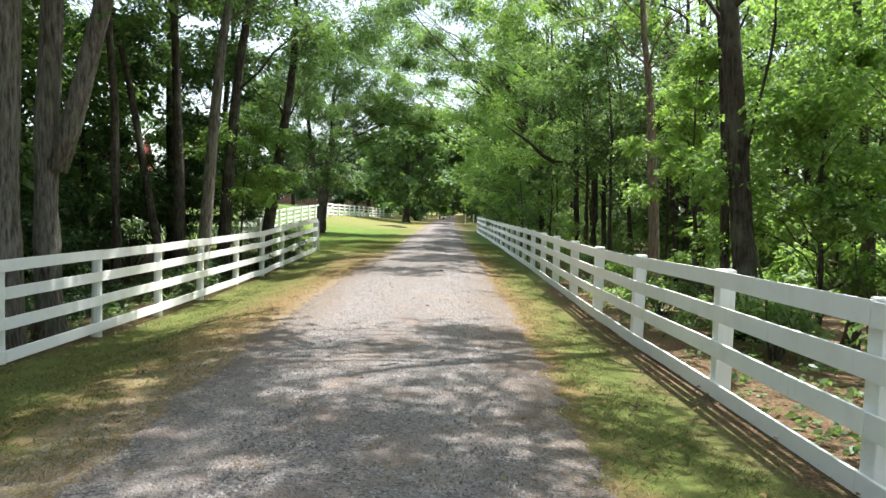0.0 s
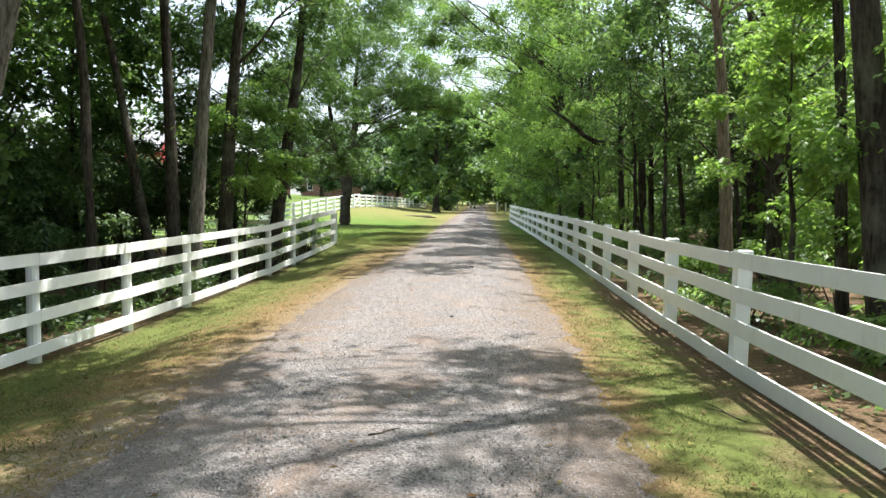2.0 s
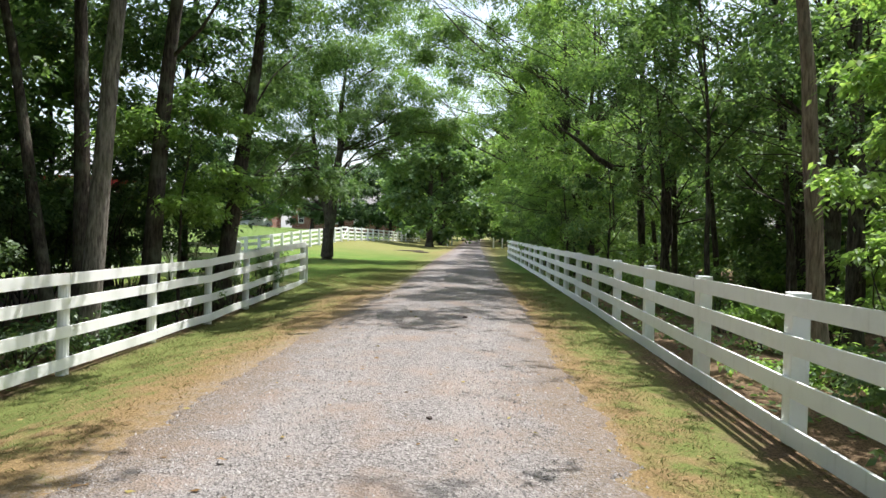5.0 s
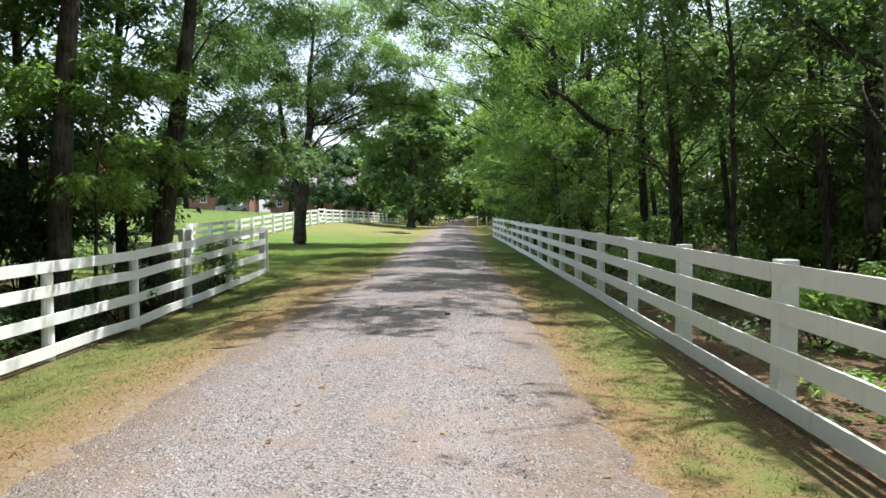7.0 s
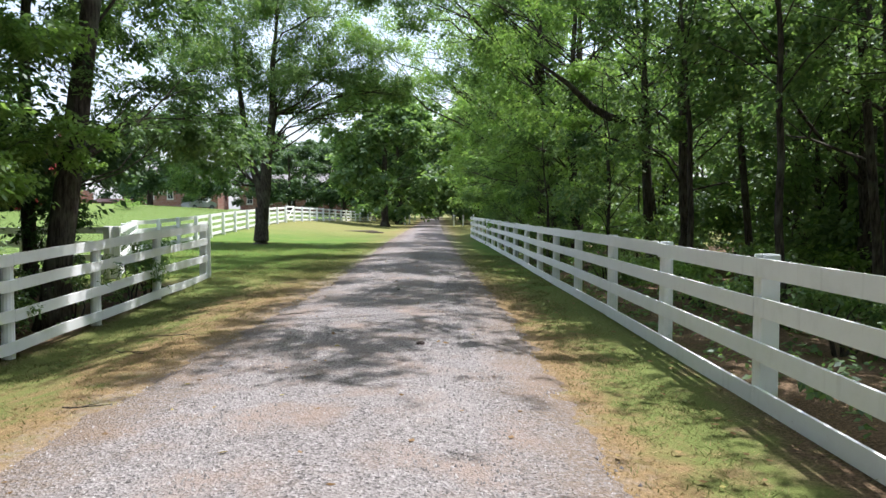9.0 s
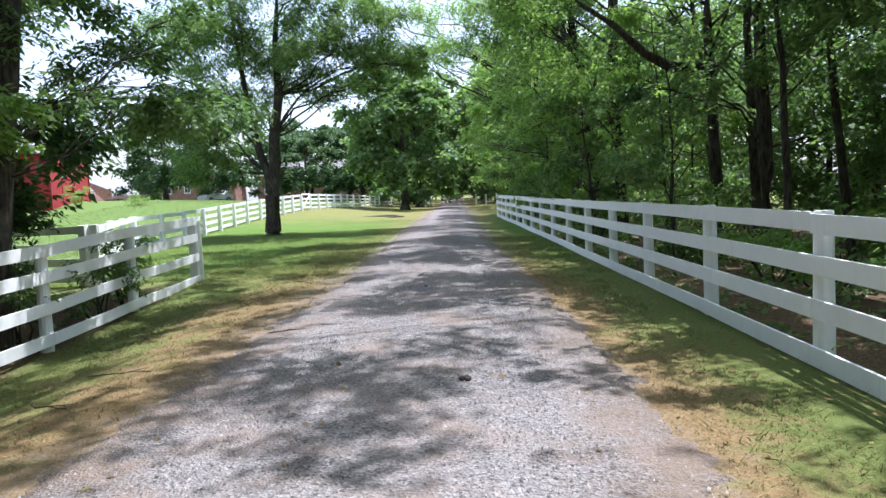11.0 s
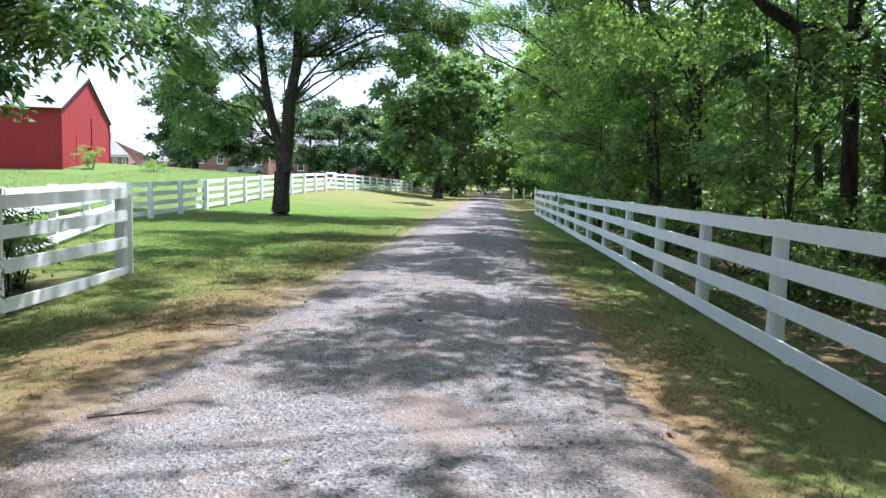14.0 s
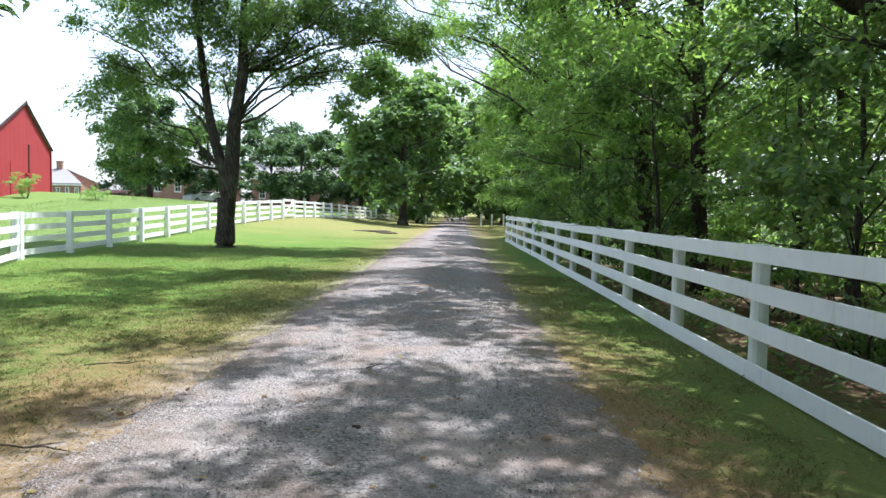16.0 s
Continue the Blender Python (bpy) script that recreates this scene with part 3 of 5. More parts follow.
def shadow_spot(p):
    """Where the shadow of each place p falls on the ground."""
    h = np.clip(p[:, 2] + 0.3, 0, None)
    return p[:, 0] - h * SUN_DIR.x / SUN_DIR.z, p[:, 1] - h * SUN_DIR.y / SUN_DIR.z


def clearing(p):
    """Thins crowns to let sun onto chosen patches; keeps them off the walking line."""
    r = np.random.default_rng(len(p))
    x, y = shadow_spot(p)
    edge = 0.7 * np.sin(x * 1.3 + 1) + 0.5 * np.sin(y * 2.1 + x)
    sunlit_ground = ((x > -6.5) & (x < 1.9) & (y > 8.9 + edge + 1.5 * np.clip(-x - 1.5, 0, 4)) & (y < 17.8 + edge)) | ((x > -30) & (x < -1.5) & (y > 46) & (y < 64))
    verge = (x > 1.2) & (x < np.where(y < 13.5, 3.1, 1.95)) & (np.sin(y * 1.1 + 0.6 * np.sin(y * 2.7)) > -0.2) & (y > 3.5) & (y < 18.5)
    sun_flecks = np.sin(x * 2.3 + 1.7 * np.sin(y * 1.1)) + np.sin(y * 1.9 + 1.3 * np.sin(x * 1.6)) > 0.75
    thin = np.where(sunlit_ground, 0.04, np.where(verge, 0.25, np.where((y < 9) & (x > -1.8), 0.6, np.where(sun_flecks & (y > 9) & (x > -2.4), 0.35, 1.0))))
    # leaves that would shade the saplings along the edge of the wood are thinned
    ex, ey = p[:, 0] - (p[:, 2] - 4) * SUN_DIR.x / SUN_DIR.z, p[:, 1] - (p[:, 2] - 4) * SUN_DIR.y / SUN_DIR.z
    glade = (p[:, 2] > 6.0) & (ex > 3.6) & (ex < 8.5)
    thin = np.where(glade & (ey > 5) & (ey < 17), thin * 0.12, np.where(glade & (ex > 4.4) & (ey < 30), thin * 0.25, np.where(glade & (ex > 4.2) & (ey < 56), thin * 0.45, thin)))
    lane = (np.abs(p[:, 0] + 0.3) < 2.9) & (p[:, 2] < 3.4) & (p[:, 1] < 40)
    return (r.random(len(p)) < thin) & ~lane & ~((np.abs(p[:, 0]) < 3.2) & (p[:, 1] < 9) & (p[:, 2] < 6))


LEFT_WOOD, RIGHT_WOOD = "trees of the wood behind the fence", "trees of the wood along the drive"
K = dict(keep=clearing)
# wood behind the left-hand fence
build_tree("tall tree with a thick pale grey trunk behind the fence", -5.95, 9.25, 15, 0.21, 7.0, 5.0, 4600, 0.14, (0.01, 0.0), LEAF, BARK_GREY, seed=11, group=LEFT_WOOD, **K)
forked = build_tree("tall forked tree with a thick grey trunk", -5.98, 10.3, 15, 0.21, 7.0, 5.2, 4600, 0.14, (-0.012, 0.0), LEAF, BARK_GREY, seed=12, group=LEFT_WOOD, **K)
bm = bmesh.new()
tube(bm, [(0.12, 0.0, 2.6), (0.35, 0.05, 3.4), (0.75, 0.1, 5.0), (1.3, 0.2, 7.5), (1.9, 0.2, 10.5)], [0.15, 0.145, 0.13, 0.1, 0.05], 10, 0.05, random.Random(2))
part("limb", bm, BARK_GREY, forked, "", True)
build_tree("slender dark-barked woodland tree", -7.65, 18.5, 14, 0.13, 7.5, 3.0, 1700, 0.13, (-0.22, 0.12), LEAF, seed=13, group=LEFT_WOOD, **K)
build_tree("slender dark-barked woodland tree", -7.62, 15.7, 15, 0.115, 7.5, 3.2, 1700, 0.13, (-0.005, 0.0), LEAF_DARK, seed=14, group=LEFT_WOOD, **K)
build_tree("slender dark-barked woodland tree", -7.45, 19.0, 15, 0.17, 8, 3.0, 1700, 0.13, (-0.03, 0.08), LEAF, seed=15, group=LEFT_WOOD, **K)
build_tree("slender dark-barked woodland tree", -10.4, 16.2, 14, 0.13, 7.5, 3.0, 900, 0.17, (0.03, 0.02), LEAF, seed=26, group=LEFT_WOOD, **K)
build_tree("slender dark-barked woodland tree", -9.9, 24.3, 14, 0.16, 3.4, 3.2, 1900, 0.17, (0.01, 0.02), LEAF_DARK, seed=27, group=LEFT_WOOD, **K)
build_tree("leaning dark-barked woodland tree", -6.12, 16.9, 15, 0.165, 8.0, 3.0, 1800, 0.12, (0.085, 0.03), LEAF, BARK_GREY, seed=16, group=LEFT_WOOD, **K)
build_tree("dark-barked woodland tree with low sunlit sprays", -6.55, 19.8, 15, 0.19, 6.5, 3.0, 2000, 0.12, (0.06, 0.02), LEAF, seed=17, group=LEFT_WOOD, **K)
build_tree("sapling with low sunlit leaf sprays", -6.15, 20.3, 4.6, 0.04, 2.3, 1.5, 1500, 0.1, (0.03, 0.03), LEAF_BRIGHT, seed=28, group=LEFT_WOOD, nblob=10, **K)
walnut = [(1.2, 0.5, 3.9, 0.9, 0.6), (1.9, 0.1, 3.2, 0.8, 0.5), (2.5, 0.5, 3.1, 0.75, 0.6), (2.0, -0.6, 3.8, 0.7, 0.6), (2.6, 1.0, 3.4, 0.7, 0.6), (1.6, 0.7, 3.3, 0.8, 0.5), (-0.9, 0.2, 4.6, 1.2, 0.7), (0.5, -1.0, 4.2, 1.0, 0.7), (1.5, -0.2, 3.55, 0.8, 0.6), (2.2, 0.25, 3.45, 0.6, 0.7), (2.3, 0.6, 4.4, 0.8, 0.7), (0.8, 0.9, 5.6, 1.4, 0.7), (-1.4, -0.6, 6.4, 1.5, 0.7),
          (1.8, -0.4, 6.8, 1.3, 0.7), (0.2, 0.4, 8.2, 1.8, 0.8), (1.6, 2.8, 7.4, 1.5, 0.7), (0.4, 2.6, 6.6, 1.4, 0.7), (2.4, 4.0, 8.8, 1.5, 0.7), (-1.2, 0.9, 9.4, 1.6, 0.8), (1.3, 0.0, 9.8, 1.6, 0.8), (0.4, -0.6, 11.2, 1.5, 0.7)]
build_tree("dark walnut tree at the edge of the wood, hanging leaf sprays", -6.02, 22.3, 11, 0.22, 3.6, 3.6, 4200, 0.115, (0.10, 0.02), LEAF, seed=18, group=LEFT_WOOD, blobs=[(bx - 0.45, by + 1.2, bz, br, bs) for bx, by, bz, br, bs in walnut], stout=0.5, leaflets=12, width=0.36, droop=0.5, **K)
build_tree("dense dark tree at the back of the wood", -8.5, 26.0, 13, 0.15, 2.8, 2.8, 1700, 0.17, (0.0, 0.02), LEAF_DARK, seed=29, group=LEFT_WOOD, nblob=13, **K)
# the lone tree on the lawn
locust = [(5.9, 0.0, 7.2, 1.0, 0.6), (5.5, 0.6, 8.7, 1.2, 0.6), (4.4, -0.5, 10.4, 1.5, 0.6), (-4.5, 0.4, 7.6, 1.1, 0.6), (-2.6, -0.5, 4.1, 1.3, 0.7), (-1.5, 0.8, 4.7, 1.2, 0.7), (-3.9, 0.3, 6.0, 1.2, 0.6), (-2.3, -1.0, 7.0, 1.5, 0.7), (0.2, 1.2, 8.2, 1.6, 0.7), (1.7, -0.6, 7.2, 1.3, 0.7), (3.1, 0.5, 6.6, 1.3, 0.6),
          (4.3, 0.0, 7.6, 1.2, 0.6), (2.4, 1.0, 9.5, 1.7, 0.7), (2.2, 0.4, 5.9, 1.0, 0.6), (1.4, -0.4, 8.8, 1.3, 0.7), (3.6, 0.2, 8.4, 1.3, 0.6), (-1.8, 0.2, 8.2, 1.4, 0.7), (-0.8, -0.8, 10.0, 1.9, 0.7), (-3.2, 0.6, 9.0, 1.6, 0.7), (3.9, -0.8, 5.5, 0.8, 0.6), (0.5, -1.5, 5.6, 0.7, 0.6), (5.1, 0.3, 6.2, 0.7, 0.6), (1.0, 0.0, 11.6, 1.8, 0.7), (-3.4, 0.5, 3.2, 1.2, 0.7), (-2.2, 0.3, 2.8, 0.9, 0.7), (-3.9, 0.0, 4.6, 1.2, 0.7), (-1.4, 0.4, 3.6, 0.9, 0.7), (0.6, 0.5, 6.8, 1.4, 0.7), (-0.9, 0.4, 6.0, 1.1, 0.7), (2.6, -0.3, 7.9, 1.2, 0.6)]


def build_locust(x, y):
    rng, nr = random.Random(21), np.random.default_rng(21)
    root = thing("locust_tree", x, y, float(gz(x, y)) - 0.05, "lone forked locust tree with airy foliage on the lawn", "tree")
    bm = bmesh.new()
    tube(bm, [(0, 0, -0.15), (0, 0, 0.06), (0, 0, 0.2), (0.01, 0, 0.5), (0.02, 0, 0.95), (0.03, 0, 1.75)], [0.52, 0.43, 0.36, 0.325, 0.30, 0.28], 14, 0.05, rng)
    stems = {"left": [(0.02, 0, 1.0), (0.04, 0, 1.9), (-0.06, 0.05, 2.7), (-0.36, 0.1, 3.6), (-0.62, 0.2, 4.6), (-0.95, 0.2, 7.2), (-1.3, 0.2, 10.5)],
             "right": [(0.06, 0, 1.0), (0.12, 0, 1.7), (0.24, -0.05, 2.6), (0.36, -0.1, 4.2), (0.66, -0.1, 6.0), (0.62, 0.1, 8.3), (0.95, 0.1, 11.2)]}
    tube(bm, stems["left"], [0.22, 0.22, 0.19, 0.17, 0.15, 0.1, 0.03], 10, 0.05, rng)
    tube(bm, stems["right"], [0.26, 0.27, 0.26, 0.24, 0.19, 0.12, 0.03], 10, 0.05, rng)
    for bx, by, bz, br, bs in locust:
        st = stems["left" if bx < 0.4 else "right"]
        p = min(st[2:6], key=lambda q: abs(q[2] - (bz - 0.5 * math.hypot(bx, by))))
        path = limb_path(rng, p, (bx, by, bz), 6, 0.2)
        r = 0.022 + 0.007 * (path[-1] - path[0]).length
        tube(bm, path, [r * (1 - 0.8 * i / 6) for i in range(7)], 7, 0.05, rng)
        for _ in range(4):
            e = Vector((bx, by, bz)) + Vector((rng.uniform(-1, 1), rng.uniform(-1, 1), rng.uniform(-0.5, 0.8))) * br
            tube(bm, limb_path(rng, path[rng.randint(3, 5)], e, 3, 0.12), [r * 0.35, r * 0.28, r * 0.2, r * 0.08], 5)
    tube(bm, limb_path(rng, (-3.3, 0.3, 5.8), (-4.9, 0.2, 6.5), 4, 0.1), [0.05, 0.04, 0.03, 0.02, 0.01], 5)
    part("trunk", bm, BARK_DARK, root, "", True)
    put("crown", crown_mesh("crown", nr, locust, 8600, 12, 0.40, 0.135, 0.55, 0.42), LEAF, root)


build_locust(-8.3, 44.1)
# right-hand wood
vine_tree = build_tree("crooked dark tree with a climbing vine behind the fence", 4.5, 10.4, 16, 0.17, 5.5, 4.4, 4200, 0.1, (-0.115, 0.0), LEAF_BRIGHT, nblob=14, seed=31, group=RIGHT_WOOD, **K)
bm = bmesh.new()
tube(bm, [(0.2 * math.cos(i * 0.55) - 0.05 * i * 0.3, -0.2 - 0.03 * math.sin(i * 0.55), i * 0.42) for i in range(16)], [0.022] * 16, 6, 0.1, random.Random(4))
part("vine", bm, BARK_DARK, vine_tree, "thin woody vine climbing the trunk")
build_tree("straight pale-barked tree behind the fence", 4.85, 16.5, 10, 0.145, 5.6, 2.8, 1900, 0.1, (-0.07, 0.0), LEAF_BRIGHT, BARK_TAN, seed=32, group=RIGHT_WOOD, **K)
build_tree("bright leafy sapling behind the fence", 4.5, 12.9, 5.0, 0.05, 2.0, 1.5, 2300, 0.088, (-0.03, 0.0), LEAF_BRIGHT, seed=33, group=RIGHT_WOOD, nblob=12, leaflets=10, squash=0.45, **K)
build_tree("bright leafy sapling behind the fence", 5.7, 10.8, 4.8, 0.05, 1.3, 1.6, 2300, 0.088, (-0.02, 0.0), LEAF_BRIGHT, seed=34, group=RIGHT_WOOD, nblob=12, leaflets=10, squash=0.45, **K)
build_tree("bright leafy sapling behind the fence", 6.8, 9.6, 7.0, 0.07, 1.6, 2.2, 2200, 0.092, (0.0, 0.0), LEAF_BRIGHT, seed=35, group=RIGHT_WOOD, nblob=12, leaflets=10, squash=0.45, **K)
build_tree("dark slanting tree deep in the wood", 6.9, 12.0, 10, 0.13, 5.0, 2.2, 900, 0.1, (0.1, 0.0), LEAF_BRIGHT, nblob=6, seed=36, group=RIGHT_WOOD, **K)
# Three trees with crowns out of view, added to shade the drive.
build_tree("tall tree added to shade the drive, crown out of view", 6.2, 6.2, 15, 0.2, 6.0, 4.0, 3000, 0.12, (-0.03, 0.0), LEAF_BRIGHT, seed=37, group=RIGHT_WOOD, nblob=12, **K)
build_tree("tall tree added to shade the drive, crown out of view", 5.6, 2.0, 14, 0.2, 6.5, 4.0, 1500, 0.2, (-0.03, 0.0), LEAF_BRIGHT, seed=38, group=RIGHT_WOOD, nblob=12, **K)
build_tree("tall tree added to shade the drive, crown out of view", 4.6, 11.6, 15.5, 0.08, 9.6, 4.6, 2600, 0.11, (-0.06, 0.0), LEAF, seed=39, group=RIGHT_WOOD, nblob=14, **K)
over = [(-7.8, 0.0, 10.0, 1.3, 0.6), (-8.6, 1.0, 11.6, 1.3, 0.6), (-7.4, -1.0, 12.8, 1.5, 0.6), (-9.6, 0.3, 13.0, 1.2, 0.6), (-1.6, -0.5, 7.0, 1.2, 0.6), (-2.8, 0.3, 7.4, 1.1, 0.6), (-4.0, -0.8, 7.9, 1.2, 0.6), (-5.3, 0.5, 8.6, 1.2, 0.6), (-6.5, -0.2, 9.6, 1.1, 0.6), (-3.0, -2.0, 9.3, 1.4, 0.6), (-4.7, 1.5, 10.3, 1.5, 0.6),
        (-1.0, 0.5, 9.4, 1.6, 0.7), (-6.0, 1.5, 11.4, 1.3, 0.6), (-2.2, 1.5, 11.8, 1.6, 0.7), (0.5, -0.8, 11.8, 1.6, 0.7), (0.8, 0.5, 7.6, 1.5, 0.7), (-4.4, -2.4, 11.8, 1.4, 0.6), (1.2, 0.4, 4.6, 1.5, 0.8), (-0.6, -0.8, 4.2, 1.1, 0.8), (0.2, 0.9, 3.0, 1.1, 0.8)]
# Trees with up > 0 are added above the view to shade drive and lawn.
for i, (x, y, up) in enumerate(((4.5, 37.5, 0), (4.2, 46.5, 0), (4.4, 57.0, 0), (6.6, 32.5, 2.4), (7.0, 27.0, 3.0), (7.4, 12.2, 3.6), (7.2, 6.8, 3.2), (7.6, 23.4, 3.2))):
    high_up = [(bx + 0.3 * math.sin(i * 5 + k) - (3.7 if up else 0), by, bz + up + 0.4 * math.sin(i * 3 + k * 2), br, bs) for k, (bx, by, bz, br, bs) in enumerate((over[:11] if y < 15 else over[4:17]) if up else over)]
    build_tree("tall tree hanging over the drive, higher ones added for shade", x, y, 13.5 + up, 0.085 if up else 0.2, 4.0, 4.8, (1500 if y < 15 else 1300 if y < 25 else 1500) if up else 6800, 0.15 if up else 0.125, (-0.1, -0.02), (LEAF, LEAF_BRIGHT, LEAF)[i % 3], seed=60 + i, group=RIGHT_WOOD, blobs=high_up, droop=0.8, width=0.46, **K)
for i in range(10):
    y = 27.5 + i * 2.6
    build_tree("leafy young tree crowding the back of the fence", 3.9 + 0.7 * math.sin(i * 2.1), y, 4.6 + 1.2 * math.sin(i * 1.7), 0.05, 0.6, 1.7, 1100, 0.1, (-0.03, 0.0), (LEAF, LEAF_BRIGHT)[i % 2], seed=80 + i, group=RIGHT_WOOD, nblob=14, squash=0.5, **K)
rw = random.Random(5)
for i, (x, y, h, r, lo) in enumerate(((6.9, 19.5, 13, 0.18, 4.5), (8.6, 25.5, 14, 0.2, 4.0), (8.2, 23.0, 13, 0.2, 4.5), (6.5, 30.0, 14, 0.12, 3.4), (4.3, 33.5, 13, 0.16, 2.4), (5.0, 36.8, 14, 0.24, 2.2), (4.5, 41.5, 13, 0.2, 2.0),
                                      (5.6, 45.5, 15, 0.22, 2.2), (4.6, 50.5, 14, 0.2, 1.8), (5.8, 55.0, 15, 0.2, 2.0), (4.4, 60.0, 14, 0.22, 2.2), (5.4, 65.5, 15, 0.25, 2.2), (4.6, 71.0, 14, 0.22, 2.4), (5.6, 77.0, 15, 0.25, 2.4), (4.6, 84.0, 15, 0.25, 2.4))):
    near = y < 50
    build_tree("leafy woodland tree with branches down to the fence" if lo < 3 else "tall woodland tree with a bare dark trunk", x, y, h - 1.5, r, min(lo, 3.6) - 0.4, 3.9, 3300 if near else 1500, 0.112 if near else 0.22, (rw.uniform(-0.06, -0.01), 0), LEAF if i < 4 else (LEAF, LEAF_BRIGHT, LEAF_BRIGHT)[i % 3], seed=100 + i, group=RIGHT_WOOD, nblob=26, squash=0.55, droop=0.6, **K)
build_tree("dark-needled tree reaching a low branch over the fence", 5.5, 27.2, 9, 0.17, 3.0, 2.6, 1400, 0.1, (0.0, 0.0), LEAF_DARK, seed=71, group=RIGHT_WOOD, blobs=[(-1.4, 1.2, 3.55, 0.55, 0.5), (-1.9, 0.6, 3.6, 0.5, 0.5), (-0.6, 1.0, 4.2, 0.8, 0.6), (0.4, -0.8, 5.4, 1.2, 0.6), (-0.6, -1.2, 6.0, 1.2, 0.6), (0.6, 0.8, 6.8, 1.3, 0.6), (-0.4, 0.2, 8.2, 1.2, 0.7)], **K)
arched = build_tree("slim dark tree with a heavy low limb over the fence", 5.05, 28.4, 12, 0.13, 4.4, 3.2, 2200, 0.11, (-0.015, 0.0), LEAF, seed=72, group=RIGHT_WOOD, nblob=18, squash=0.55, droop=0.6, **K)
bm = bmesh.new()
tube(bm, [(0.0, 0.0, 3.95), (-0.45, -0.1, 3.9), (-1.0, -0.25, 3.95), (-1.5, -0.4, 4.2), (-2.1, -0.6, 4.7), (-2.9, -0.8, 5.2)], [0.12, 0.11, 0.1, 0.085, 0.06, 0.02], 9, 0.06, random.Random(6))
part("limb", bm, BARK_DARK, arched, "", True)
for i, (x, y) in enumerate(((4.9, 21.4), (4.8, 24.7))):
    build_tree("dark leafy young tree leaning towards the fence", x, y, 8.0, 0.07, 3.8, 2.2, 1300, 0.11, (-0.05, 0.0), LEAF, seed=74 + i, group=RIGHT_WOOD, nblob=14, squash=0.5, droop=0.6, **K)
for i in range(9):
    x, y = rw.uniform(6.0, 12), 17 + i * 2.9 + rw.uniform(-0.8, 0.8)
    build_tree("slim bare-stemmed tree in the shady wood", x, y, rw.uniform(7, 9.5), rw.uniform(0.04, 0.08), 3.5, 1.8, 420, 0.15, (rw.uniform(-0.04, 0.04), 0), LEAF, seed=200 + i, group=RIGHT_WOOD, nblob=5)
# far trees, built once and repeated
proto_a = build_tree("broad dark-green shade tree beyond the lawn", -5.4, 82, 13.2, 0.42, 2.4, 5.6, 2700, 0.46, (0, 0), LEAF, seed=41, nblob=22, name="maple_tree", leaflets=6, width=0.8)
proto_d = build_tree("broad dark shade tree beyond the field", -38, 104, 12.5, 0.4, 2.2, 5.6, 2000, 0.40, (0, 0), LEAF_DARK, seed=44, nblob=20, name="maple_tree", leaflets=6, width=0.8)
proto_b = build_tree("broad leafy tree in the deep wood", 19, 11, 14, 0.22, 2.5, 4.6, 900, 0.42, (0, 0), LEAF, seed=42, nblob=14, leaflets=6, width=0.55)
proto_c = build_tree("dense dark tree in the deep wood", -14.2, 21.5, 13, 0.2, 1.2, 4.4, 1700, 0.3, (0, 0), LEAF, seed=43, nblob=16, leaflets=6, width=0.55)
fr = random.Random(9)


def repeat(proto, x, y, s=1.0):
    ob = copy_thing(proto, pose(x, y, float(gz(x, y)) - 0.1, 0, 0, fr.uniform(0, 360)))
    ob.scale = (s, s, s * fr.uniform(0.9, 1.1))
    return ob


for x, y, s in ((-4.9, 97, 1.0), (-5.2, 112, 1.1), (-31.5, 106, 0.8), (-45, 116, 1.0), (-11, 124, 1.0), (-17, 122, 0.85), (-24, 128, 0.9),
                (-20.5, 108, 0.75), (-27, 118, 0.85), (-13.5, 112, 0.8), (4.6, 98, 1.0), (5.2, 112, 1.1), (-1.5, 165, 1.3), (7, 130, 1.3), (-9, 150, 1.2), (14, 105, 1.2), (13, 90, 1.1), (13, 76, 1.0), (-20, 150, 1.2), (-34, 146, 1.2)):
    repeat(proto_d if x < -8 else proto_a, x, y, s)
for x, y, s in ((-6.5, 134, 0.9), (4.0, 139, 0.9), (-6.6, 150, 0.95), (3.2, 158, 1.0), (-8.5, 172, 1.2), (6.0, 176, 1.2), (-0.6, 184, 1.2), (9.5, 148, 1.0)):
    repeat(proto_d, x, y, s)
for i in range(11):
    repeat(proto_b, (17.5 if i < 3 else 13.0) + fr.uniform(-1.5, 1.5), 5 + i * 6.4, fr.uniform(0.5, 0.62))
    repeat(proto_b, 21 + fr.uniform(-2, 2), 2 + i * 7.5, fr.uniform(0.7, 0.85))
for i in range(6):
    repeat(proto_c, -13.6 + fr.uniform(-1.2, 1.2), 1 + i * 4.4, fr.uniform(0.75, 0.95))
    repeat(proto_c, -20 + fr.uniform(-2, 2), -3 + i * 5.4, fr.uniform(0.95, 1.15))
for x, y, sc in ((-12.0, 25.2, 0.66), (-11.6, 22.0, 0.66), (-12.8, 18.8, 0.72), (-12.6, 15.6, 0.7), (11.5, 34.0, 0.7), (12.5, 39.5, 0.75), (10.8, 45.0, 0.7), (12.0, 51.0, 0.75), (10.6, 31.0, 0.55), (15.5, 33.0, 0.9), (12.0, 24.0, 0.75), (9.8, 28.5, 0.62), (13.5, 19.5, 0.75), (13.5, 29.5, 0.8), (17.0, 25.0, 0.85)):
    repeat(proto_c, x, y, sc)
for x, y in ((-10, -6), (9, -6), (-11, 3), (11, 0), (-5, -16), (5, -18)):
    repeat(proto_b, x, y, 1.0)


